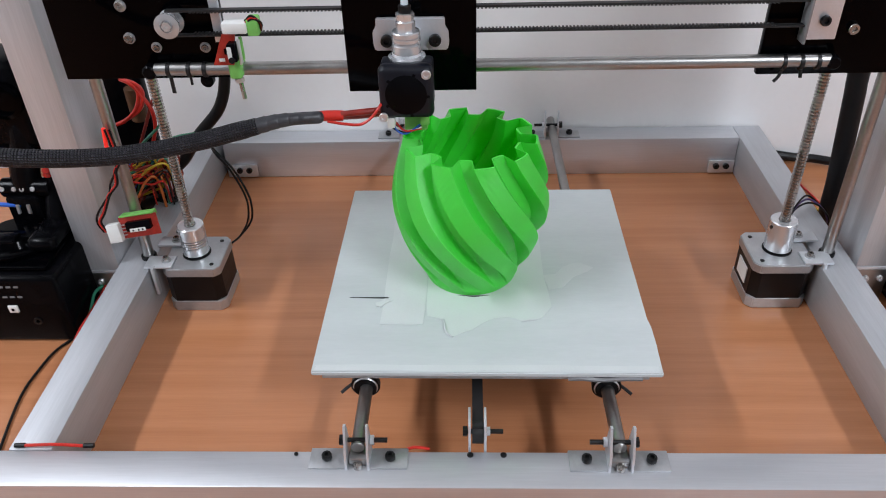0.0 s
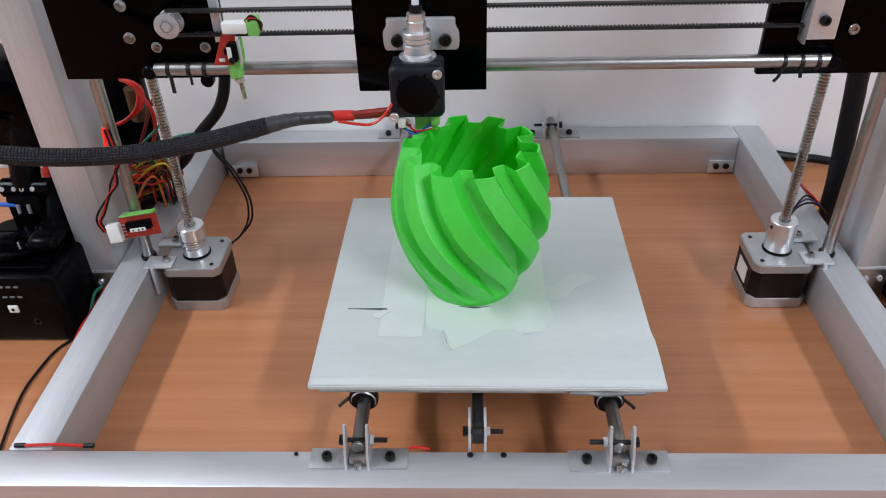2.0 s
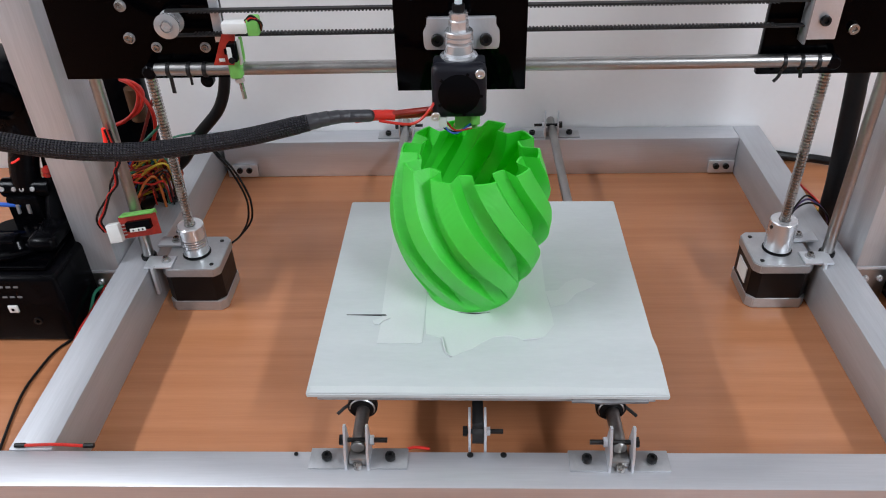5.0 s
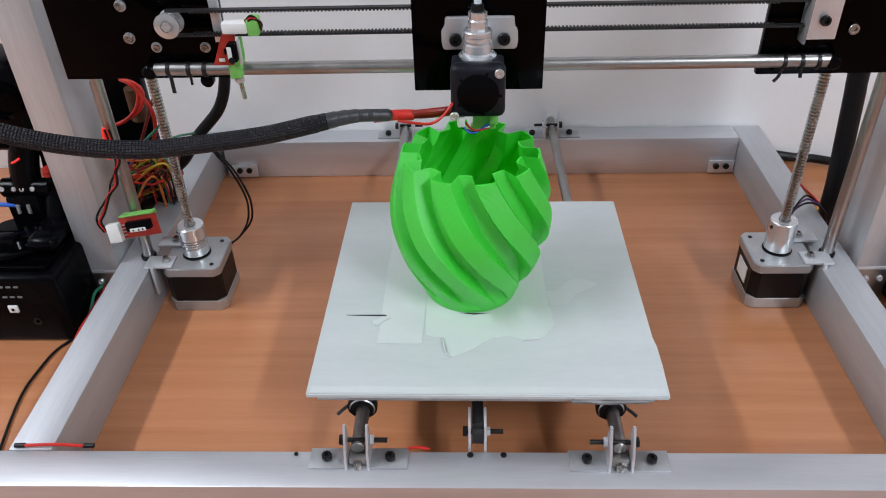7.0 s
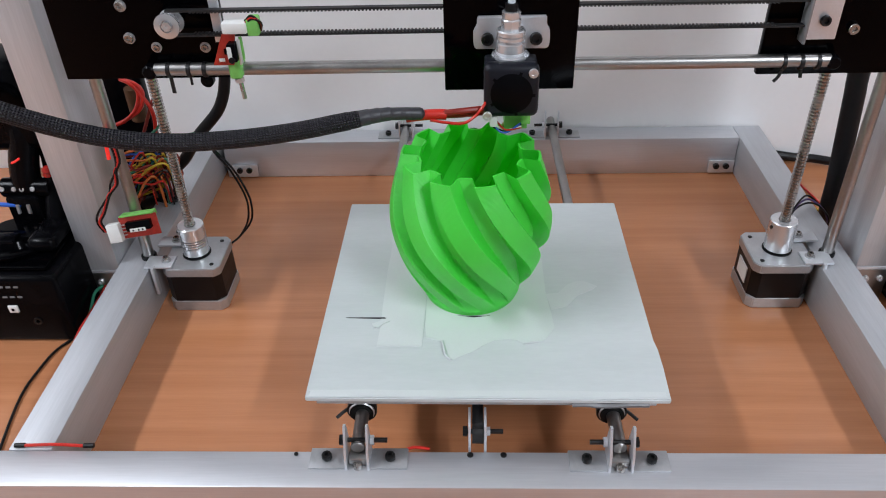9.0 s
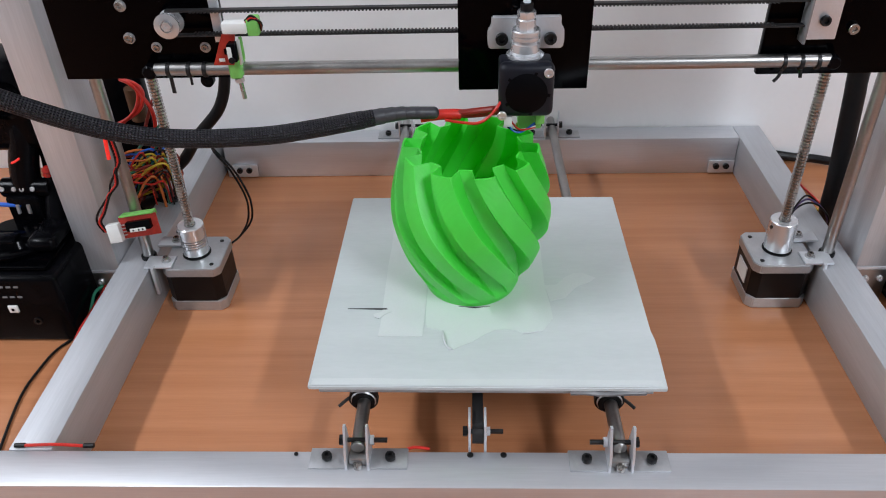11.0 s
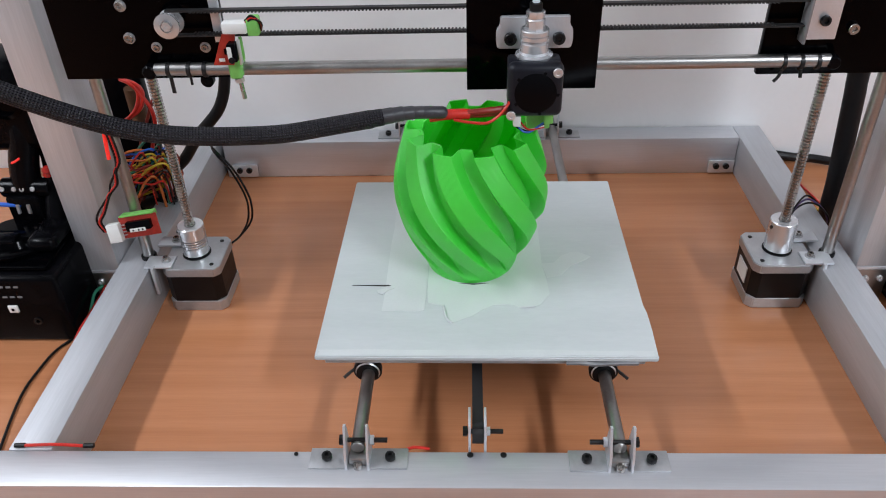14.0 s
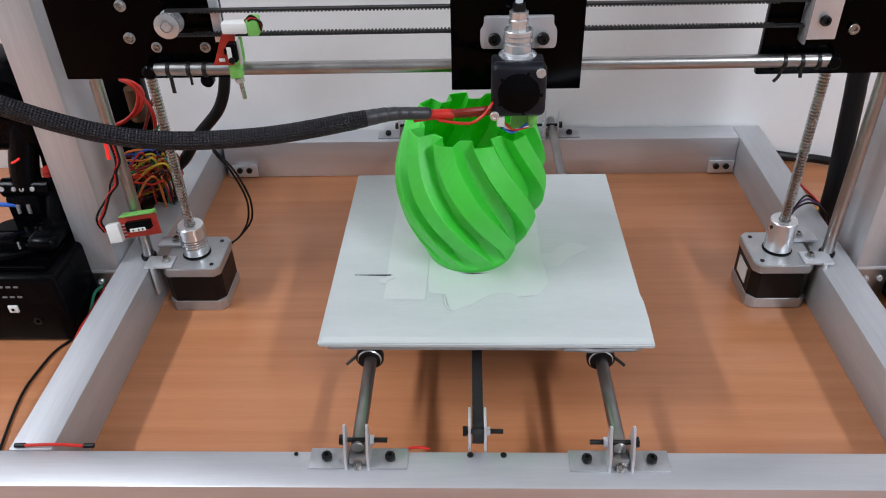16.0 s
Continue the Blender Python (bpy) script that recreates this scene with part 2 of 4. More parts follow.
def room():
    solid("floor", box(-2.6, 2.6, -4.5, 0.42, -0.80, -0.75), mat("floor_tiles", (0.35, 0.33, 0.31), 0.5, scale=4), "grey floor of the room", "floor", kind="structure")
    solid("ceiling", box(-2.6, 2.6, -4.5, 0.42, 2.0, 2.05), PLASTER, "white painted ceiling", "ceiling", kind="structure")
    solid("wall_north", box(-2.6, 2.6, BACK, BACK + 0.1, -0.75, 2.0), PLINTH, "white wall behind the printer", "wall", kind="structure")
    solid("wall_south", box(-2.6, 2.6, -4.6, -4.5, -0.75, 2.0), GREYWALL, "pale grey painted wall", "wall", kind="structure")
    solid("wall_west", box(-2.7, -2.6, -4.5, BACK, -0.75, 2.0), PLASTER, "off-white painted wall", "wall", kind="structure")
    solid("wall_east", box(2.6, 2.7, -4.5, BACK, -0.75, 2.0), PLASTER, "off-white painted wall", "wall", kind="structure")
    t = thing("table", "beech-laminate table top with a fine straight grain", "table", (0, 0, -0.75))
    part("tabletop", box(-1.1, 1.1, -0.55, BACK - 0.002, 0.722, 0.75, 0.002), WOOD, t)
    for x in (-1.05, 1.05):
        for y in (-0.5, 0.28):
            part("leg", box(x - 0.02, x + 0.02, y - 0.02, y + 0.02, 0, 0.722, 0.002), ALU_Z, t)
    for x, y, _ in LAMPS:
        c = thing("ceiling_light", "white rectangular fluorescent ceiling light", "lamp", (x, y, 2.0), "ceiling lights")
        part("frame", box(-0.11, 0.11, -0.64, 0.64, -0.05, 0, 0.003), WHITEP, c)
        part("diffuser", box(-0.08, 0.08, -0.6, 0.6, -0.056, -0.05), PANEL, c)


room()


# ---------------------------------------------------------------- the printer's frame
def rail(parent, x0, x1, y0, y1, z0, z1, material):
    return part("rail", box(x0, x1, y0, y1, z0, z1, 0.0009, 2), material, parent)


def printer_frame():
    f = thing("printer_frame", "brushed aluminium box-tube frame of a desktop printer", "frame")
    rail(f, -0.30, 0.31, -0.1058, -0.0811, 0, H, ALU_X)
    rail(f, -0.2505, 0.2486, 0.296, 0.3215, 0, H, ALU_X)
    left = part("rail", box(-0.0256, 0, -0.0805, 0.3215, 0, H, 0.0009), ALU_Y, f)
    left.matrix_basis = pose(-0.2512, 0, 0, 0, 0, 0.75)
    rail(f, 0.2490, 0.2746, -0.0805, 0.3215, 0, H, ALU_Y)
    # uprights bolted to the outer sides of the side rails
    for x0, x1 in ((-0.3060, -0.2790), (0.2790, 0.3060)):
        part("upright", box(x0, x1, 0.0985, 0.150, 0.0325, 0.46, 0.0012, 2), ALU_Z, f)
        part("angle_bracket", box(x0 + 0.001, x1 - 0.001, 0.0985, 0.135, 0.0295, 0.0322, 0.0003), ALU, f)
        # darker steel than the flange above puts the shade into this plate's colour
        part("angle_bracket", box(x0 + 0.001, x1 - 0.001, 0.0985, 0.1012, 0.0005, 0.0294, 0.0003), ROD, f, "angle bracket plate in steel darkened for its shade")
        for x in (x0 + 0.0095, x1 - 0.007):
            bolt(f, (x, 0.0985, 0.022), (0, -1, 0), 0.0024, 0.0022, STEEL)
    # corner brackets on the back rail
    for x0, x1 in ((-0.2440, -0.2195), (0.2235, 0.2480)):
        part("corner_bracket", box(x0, x1, 0.2935, 0.2955, 0.0015, 0.0150, 0.0004), ALU, f, "small aluminium corner bracket")
        for x in (x0 + 0.007, x0 + 0.0165):
            bolt(f, (x, 0.2935, 0.0095), (0, -1, 0), 0.0030, 0.0025)
    bolt(f, (-0.1075, -0.0835, H), (0, 0, 1), 0.0012, 0.0010, BLACK_BOLT, "screw")
    # two small holes with screws on the front rail
    for x in (-0.0091, 0.0096):
        bolt(f, (x, -0.0836, H), (0, 0, 1), 0.0018, 0.0007, BLACK_BOLT, "screw")


printer_frame()


# ---------------------------------------------------------------- the drive
def stepper_motor(x, y, side):
    s, top = 0.0222, 0.0400
    m = thing("stepper_motor", "black stepper motor with silver end caps on the table", "motor", (x, y, 0), "lift motors")

    def octo(half, cut, z0, z1, bevel=0.0):
        b = bmesh.new()
        pts = [(half - cut, -half), (half, -half + cut), (half, half - cut), (half - cut, half), (-half + cut, half), (-half, half - cut), (-half, -half + cut), (-half + cut, -half)]
        lo, hi = [b.verts.new((*p, z0)) for p in pts], [b.verts.new((*p, z1)) for p in pts]
        b.faces.new(lo[::-1])
        b.faces.new(hi)
        for i in range(8):
            b.faces.new((lo[i], lo[(i + 1) % 8], hi[(i + 1) % 8], hi[i]))
        if bevel:
            bmesh.ops.bevel(b, geom=b.edges[:], offset=bevel, segments=2, affect="EDGES")
        return b
    part("bottom_cap", octo(s, 0.0045, 0.0, 0.0095, 0.0006), GALV, m, "silver end cap")
    part("body", octo(s - 0.0004, 0.006, 0.0095, top - 0.0075), MOTOR, m, "black laminated body")
    part("top_cap", octo(s, 0.0045, top - 0.0075, top, 0.0006), GALV, m, "silver end cap")
    part("boss", lathe([(0.0108, top), (0.0108, top + 0.0007), (0.004, top + 0.0008)], 24), RUBBER, m)
    for a in (-0.0155, 0.0155):
        for b in (-0.0155, 0.0155):
            if side * a < 0:
                bolt(m, (a, b, top), (0, 0, 1), 0.0017, 0.0004, BLACK_BOLT, "screw")
    if side > 0:
        part("sticker", box(-s - 0.0003, -s + 0.0004, -0.009, 0.009, 0.014, 0.028), WHITEP, m, "pale label on the side")
    # the bracket that ties it to the rail
    b = thing("motor_bracket", "bent aluminium bracket between motor and rail", "bracket", (x, y, 0), "motor brackets")
    e0, e1 = sorted((side * 0.0135, side * 0.0330))
    f0, f1 = sorted((side * 0.0135, side * 0.0345))
    part("plate", box(f0, f1, -0.0215, -0.0065, top + 0.0002, top + 0.0018, 0.0003), ALU, b)
    part("plate", box(e0, e1, 0.007, 0.019, top + 0.0005, top + 0.0025, 0.0004), ALU, b)
    g0, g1 = sorted((side * 0.0285, side * 0.0262))
    part("flange", box(g0, g1, -0.0245, -0.0195, 0.018, top + 0.002, 0.0003), ALU, b)
    for yy in (-0.013, 0.013):
        bolt(b, (side * 0.0195, yy, top + (0.0018 if yy < 0 else 0.0025)), (0, 0, 1), 0.0023, 0.0036, SCREW, washer=0.0036)
    c = thing("shaft_coupling", "silver aluminium spiral shaft coupling" if side < 0 else "plain silver aluminium shaft coupling", "coupling", (x, y, top + 0.0012), "shaft couplings")
    prof = [(0.0092, 0), (0.0100, 0.0008), (0.0100, 0.0070)]
    for i in range(4 if side < 0 else 0):
        z = 0.0075 + i * 0.0021
        prof += [(0.0100, z), (0.0088, z + 0.0002), (0.0088, z + 0.0007), (0.0100, z + 0.0009)]
    prof += [(0.0100, 0.0245), (0.0093, 0.0252), (0.0045, 0.0252), (0.0045, 0.023)]
    part("sleeve", lathe(prof, 32), CHROME, c)
    part("grub_screw", cyl((-0.0095, -0.003, 0.0205), (-0.0103, -0.0033, 0.0205), 0.0014, 10), BLACK_BOLT, c)
    # threaded spindle
    prof, z = [], top + 0.018
    while z < 0.44:
        prof += [(0.0025, z), (0.0037, z + 0.0007), (0.0037, z + 0.0012), (0.0025, z + 0.0019)]
        z += 0.0024
    solid("lead_screw", lathe(prof, 14, pose(x, y, 0)), SCREW, "steel lead screw with a trapezoid thread", "lead screw", "lead screws")


stepper_motor(-0.2206, 0.1109, -1)
stepper_motor(0.2234, 0.1119, 1)


def guide_rods():
    for x, y in ((-0.2574, 0.1078), (0.2586, 0.1066)):
        r = thing("guide_rod", "polished steel upright guide rod", "rod", (x, y, H), "upright guide rods")
        part("shaft", cyl((0, 0, 0), (0, 0, 0.40), 0.0042, 24, 0.0004), ROD, r)
        part("foot_ring", lathe([(0.0058, 0), (0.0058, 0.0025), (0.0044, 0.0028)], 20), RUBBER, r, "black rubber ring")
    solid("cross_rod", cyl((-0.2055, 0.0855, 0.1998), (0.2110, 0.0855, 0.1997), 0.0041, 24, 0.0005), ROD, "polished steel cross rod tied to black plates", "rod")
    for x, xb in ((-0.0715, -0.0705), (0.0730, 0.0703)):
        solid("bed_rod", cyl((x, -0.0865, 0.0475), (xb, 0.320, 0.0475), 0.0039, 24, 0.0004), ROD, "dull steel rod that carries the bed", "rod", "bed rods")


guide_rods()


def rod_clamp(x, y, front):
    """Two upright ears on a foot plate, with a pin across, that hold the end of a bed rod."""
    c = thing("rod_clamp", "bent sheet-metal rod clamp with two bolts" if front else "bent sheet-metal rod clamp on the back rail", "clamp", (x, y, H), "rod clamps")
    s = 1 if front else -1
    for k in (-1, 1):
        part("foot_plate", box(min(k * 0.0055, k * 0.0275), max(k * 0.0055, k * 0.0275), -0.0068, 0.0072, 0, 0.0013, 0.0003), GALV, c)
        b = bmesh.new()
        pts = [(-0.0075, 0), (0.0075, 0), (0.0075, 0.011), (0.0035, 0.0255), (0.001, 0.0262), (-0.0060, 0.0110)]
        v0 = [b.verts.new((k * 0.0055, s * p, z)) for p, z in pts]
        v1 = [b.verts.new((k * 0.0068, s * p, z)) for p, z in pts]
        b.faces.new(v0)
        b.faces.new(v1[::-1])
        for i in range(len(pts)):
            j = (i + 1) % len(pts)
            b.faces.new((v0[i], v0[j], v1[j], v1[i]))
        bmesh.ops.recalc_face_normals(b, faces=b.faces)
        part("ear", b, ALU, c)
        bolt(c, (k * 0.0178, 0, 0.0013), (0, 0, 1), 0.0029, 0.0034)
    part("rod_seat", box(-0.0050, 0.0050, -0.0040, 0.0060, 0, 0.0052, 0.0008), ROD, c)
    bolt(c, (0, -0.0052 * s, 0.0), (0, 0, 1), 0.0026, 0.0030, SCREW)
    k = 1 if x < 0 else -1
    part("pin", cyl((-0.0085 * k, s * 0.0035, 0.0125), (0.0165 * k, s * 0.0035, 0.0125), 0.0014, 10), BLACK_BOLT, c, "black threaded pin")
    part("nut", cyl((-0.0100 * k, s * 0.0035, 0.0125), (-0.0072 * k, s * 0.0035, 0.0125), 0.0031, 6), BLACK_BOLT, c)
    part("nut", cyl((0.0070 * k, s * 0.0035, 0.0125), (0.0092 * k, s * 0.0035, 0.0125), 0.0029, 6), ALU, c)


for x, y, fr in ((-0.0715, -0.0870, True), (0.0730, -0.0880, True), (-0.0702, 0.3080, False), (0.0700, 0.3060, False)):
    rod_clamp(x, y, fr)


def bed_belt():
    b = thing("bed_belt", "black toothed belt under the bed with its idler", "belt")
    part("strand", box(-0.0078, -0.0016, -0.078, 0.29, 0.0535, 0.0548), BELT, b)
    part("strand", box(-0.0078, -0.0016, -0.078, 0.29, 0.0415, 0.0428), BELT, b)
    part("wheel", cyl((-0.0079, -0.0745, 0.0482), (-0.0015, -0.0745, 0.0482), 0.0068, 24), BELT, b)
    for x in (-0.0094, -0.0006):
        part("cheek", box(x - 0.0007, x + 0.0007, -0.0808, -0.066, 0.0305, 0.0585, 0.0003), ALU, b)
    part("pin", cyl((-0.0125, -0.0755, 0.0490), (0.0095, -0.0755, 0.0490), 0.0014, 10), BLACK_BOLT, b)
    part("nut", cyl((-0.0132, -0.0755, 0.0490), (-0.0105, -0.0755, 0.0490), 0.0030, 6), BLACK_BOLT, b)
    part("nut", cyl((0.0004, -0.0755, 0.0490), (0.0022, -0.0755, 0.0490), 0.0027, 6), ALU, b)


bed_belt()


# ---------------------------------------------------------------- the moving bed and the vase
ZB = 0.0712


def moving_bed():
    b = thing("print_bed", "white taped square print bed on sliding bearings", "print bed")
    outline = [(-0.1, -0.1015), (0.1012, -0.1018), (0.1016, -0.078), (0.1014, -0.062), (0.1003, -0.054), (0.1, 0.0), (0.1, 0.1), (-0.1, 0.1)]
    plate = bmesh.new()
    lo, hi = [plate.verts.new((*p, ZB - 0.0032)) for p in outline], [plate.verts.new((*p, ZB)) for p in outline]
    plate.faces.new(lo[::-1])
    plate.faces.new(hi)
    for i in range(len(outline)):
        j = (i + 1) % len(outline)
        plate.faces.new((lo[i], lo[j], hi[j], hi[i]))
    bmesh.ops.bevel(plate, geom=plate.edges[:], offset=0.0006, segments=2, affect="EDGES")
    part("bed_plate", plate, BEDWHITE, b, "white bed surface with worn tape")
    part("under_plate", box(-0.0945, 0.0945, -0.0990, 0.0990, ZB - 0.0075, ZB - 0.0033, 0.0004), BEDEDGE, b, "grey plate under the surface")
    part("carriage_board", box(-0.055, 0.050, -0.085, 0.085, 0.0585, ZB - 0.0076, 0.0005), BLACK, b)
    for x in (-0.0715, 0.0730):
        for y in (-0.091, 0.075):
            q = part("bearing", lathe([(0.0045, 0), (0.0070, 0.0004), (0.0076, 0.001), (0.0076, 0.023), (0.0070, 0.0236), (0.0045, 0.024)], 24, pose(x, y, 0.0475, -90)), STEEL, b, "steel linear bearing")
            part("end_seal", lathe([(0.0043, -0.0006), (0.0069, -0.0006), (0.0069, 0.0003)], 24, pose(x, y, 0.0475, -90)), RUBBER, q)
            part("cable_tie", lathe([(0.0079, 0), (0.0088, 0.0003), (0.0088, 0.0037), (0.0079, 0.004)], 24, pose(x, y + 0.001, 0.0478, -90)), BLACK_BOLT, q)
            if y < 0:
                k = -1 if x < 0 else 1
                part("tie_tail", tube([(x + k * 0.007, y + 0.003, 0.0490), (x + k * 0.0105, y + 0.001, 0.0475), (x + k * 0.0145, y - 0.002, 0.0455)], 0.0010, 6, 3), BLACK_BOLT, q)
            part("holder", box(x - 0.010, x + 0.010, y + 0.002, y + 0.022, 0.0562, ZB - 0.0076, 0.0005), ALU, b)
    # strips of tape, a scratch and a painted foot shadow on the surface
    rnd = random.Random(4)

    def ragged(x0, x1, y0, y1, n=7, wob=0.0015):
        pts = []
        for (ax, ay), (bx, by) in (((x0, y0), (x1, y0)), ((x1, y0), (x1, y1)), ((x1, y1), (x0, y1)), ((x0, y1), (x0, y0))):
            for i in range(n):
                t = i / n
                pts.append((ax + (bx - ax) * t + rnd.uniform(-wob, wob), ay + (by - ay) * t + rnd.uniform(-wob, wob)))
        return pts

    def sheet(pts, z, thick):
        m = bmesh.new()
        lo, hi = [m.verts.new((*p, z)) for p in pts], [m.verts.new((*p, z + thick)) for p in pts]
        m.faces.new(hi)
        for i in range(len(pts)):
            j = (i + 1) % len(pts)
            m.faces.new((lo[i], lo[j], hi[j], hi[i]))
        bmesh.ops.recalc_face_normals(m, faces=m.faces)
        return m
    # a broad strip beside the vase, a torn sheet under it and a torn strip across
    part("tape", sheet(ragged(-0.0640, -0.0370, -0.0600, 0.0700, 7, 0.0004), ZB, 0.00030), TAPE2, b, "pale strip of worn tape")
    torn = [(-0.0360, 0.068), (-0.0362, -0.0400), (-0.0350, -0.0520), (-0.0251, -0.0553), (-0.0240, -0.0620), (-0.0222, -0.0690), (-0.0190, -0.0715),
            (-0.0120, -0.0672), (-0.0069, -0.0646), (-0.0010, -0.0590), (0.0059, -0.0544), (0.0150, -0.0530), (0.0200, -0.0545), (0.0232, -0.0568),
            (0.0300, -0.0560), (0.0361, -0.0540), (0.0385, -0.0500), (0.0428, -0.0428), (0.0420, -0.0300), (0.0400, -0.0100), (0.0400, 0.066)]
    part("tape", sheet(torn, ZB, 0.00022), TAPE, b, "torn sheet of pale tape under the vase")
    part("tape", sheet([(0.0400, -0.0100), (0.0480, -0.0090), (0.0540, -0.0010), (0.0600, 0.0030), (0.0660, 0.0035), (0.0740, -0.0020), (0.0700, -0.0060), (0.0600, -0.0120), (0.0520, -0.0230), (0.0425, -0.0260)], ZB, 0.00014), TAPE2, b, "torn remnant of pale tape")
    part("tape", sheet(ragged(-0.0980, 0.0990, -0.1000, -0.0955, 12, 0.0005), ZB, 0.00015), TAPE2, b, "white tape along the edge")
    part("tape_ridge", tube([(-0.0251, -0.0553, ZB + 0.0004), (-0.0243, -0.0600, ZB + 0.0009), (-0.0236, -0.0650, ZB + 0.0012), (-0.0222, -0.0690, ZB + 0.0009), (-0.0192, -0.0715, ZB + 0.0004)], 0.0007, 7, 4), TAPE2, b, "raised torn edge of the tape")
    part("tape_ridge", tube([(0.0232, -0.0568, ZB + 0.0002), (0.0280, -0.0566, ZB + 0.0007), (0.0330, -0.0553, ZB + 0.0002)], 0.0005, 7, 4), TAPE2, b, "raised torn edge of the tape")
    part("tape_flake", sheet([(-0.0690, -0.0400), (-0.0655, -0.0385), (-0.0630, -0.0360), (-0.0600, -0.0352), (-0.0580, -0.0375), (-0.0620, -0.0400), (-0.0650, -0.0440), (-0.0680, -0.0430)], ZB, 0.0008), TAPE2, b, "lifted flake of tape")
    part("scratch_or_foot_shadow", sheet([(-0.0860, -0.0341), (-0.0740, -0.0339), (-0.0616, -0.0338), (-0.0606, -0.0346), (-0.0616, -0.0351), (-0.0740, -0.0346)], ZB, 0.00045), DARK_SLIT_SHADE, b, "dark cut in the tape")
    # thin dark sheet painted as the shadow along the vase's foot
    part("scratch_or_foot_shadow", sheet([(-0.0160, -0.0318), (-0.0060, -0.0335), (0.0040, -0.0318), (-0.0060, -0.0322)], ZB, 0.00040), DARK_SLIT_SHADE, b, "dark sheet for the shadow under the vase's foot")
    part("edge_foil", tube([(0.048, -0.1003, ZB - 0.0052), (0.056, -0.1008, ZB - 0.0046), (0.066, -0.1006, ZB - 0.0058), (0.078, -0.1008, ZB - 0.0048), (0.090, -0.1003, ZB - 0.0050)], 0.0016, 6, 4), GREY, b, "crumpled grey tape under the edge")
    return b


def vase():
    """Ten square ribs that turn about a quarter round on the way up; a thin wall, open at the top."""
    lobes, rows, zh = 10, 56, 0.0985
    prof = [(0.0, 0.0292), (0.04, 0.0312), (0.12, 0.0355), (0.25, 0.0422), (0.40, 0.0475), (0.55, 0.0500), (0.70, 0.0490), (0.85, 0.0452), (1.0, 0.0402)]
    wave = [(0.0, 1.0), (0.12, 1.0), (0.24, 1.0), (0.36, 1.0), (0.46, 0.98), (0.49, 0.86), (0.56, 0.10), (0.60, 0.0), (0.72, -0.04), (0.86, -0.04), (0.975, 0.0)]

    def radius(s):
        for (a, ra), (c, rc) in zip(prof, prof[1:]):
            if s <= c:
                t = (s - a) / (c - a)
                return ra + (rc - ra) * t
        return prof[-1][1]

    def soft(s):
        return (radius(max(0, s - 0.06)) + 2 * radius(s) + radius(min(1, s + 0.06))) / 4
    b = bmesh.new()
    sheets = []
    for wall in (0.0, 0.0012):
        grid = []
        for i in range(rows + 1):
            s = i / rows
            r0, depth = soft(s), 0.0098 * min(1.0, max(0.0, (s - 0.04) / 0.26)) ** 0.8
            ring = []
            for k in range(lobes):
                for f, w in wave:
                    a = 2 * math.pi * (k + f) / lobes + radians(VTURN + 55 * (1 - s) + 30 * (1 - s) ** 2)
                    r = r0 - depth * (1 - w) - wall
                    ring.append(b.verts.new((r * math.cos(a), r * math.sin(a), s * zh)))
            grid.append(ring)
        sheets.append(grid)
        n = len(grid[0])
        for lo, hi in zip(grid, grid[1:]):
            for j in range(n):
                q = (lo[j], lo[(j + 1) % n], hi[(j + 1) % n], hi[j])
                b.faces.new(q if not wall else q[::-1])
    o, i = sheets[0][-1], sheets[1][-1]
    for j in range(len(o)):
        b.faces.new((o[j], o[(j + 1) % len(o)], i[(j + 1) % len(o)], i[j]))
    foot_o, foot_i = sheets[0][0], sheets[1][0]
    for j in range(len(foot_o)):
        b.faces.new((foot_o[(j + 1) % len(foot_o)], foot_o[j], foot_i[j], foot_i[(j + 1) % len(foot_o)]))
    v = thing("vase", "bright green printed vase with twisted ribs, still open", "vase")
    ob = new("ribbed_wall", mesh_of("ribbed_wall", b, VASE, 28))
    ob.parent = v
    part("base", lathe([(0.0, 0.0), (0.0279, 0.0), (0.0279, 0.0012), (0.0, 0.0012)], 48), VASE, v)
    return v


VTURN = -87.1
BED = moving_bed()
POT = vase()


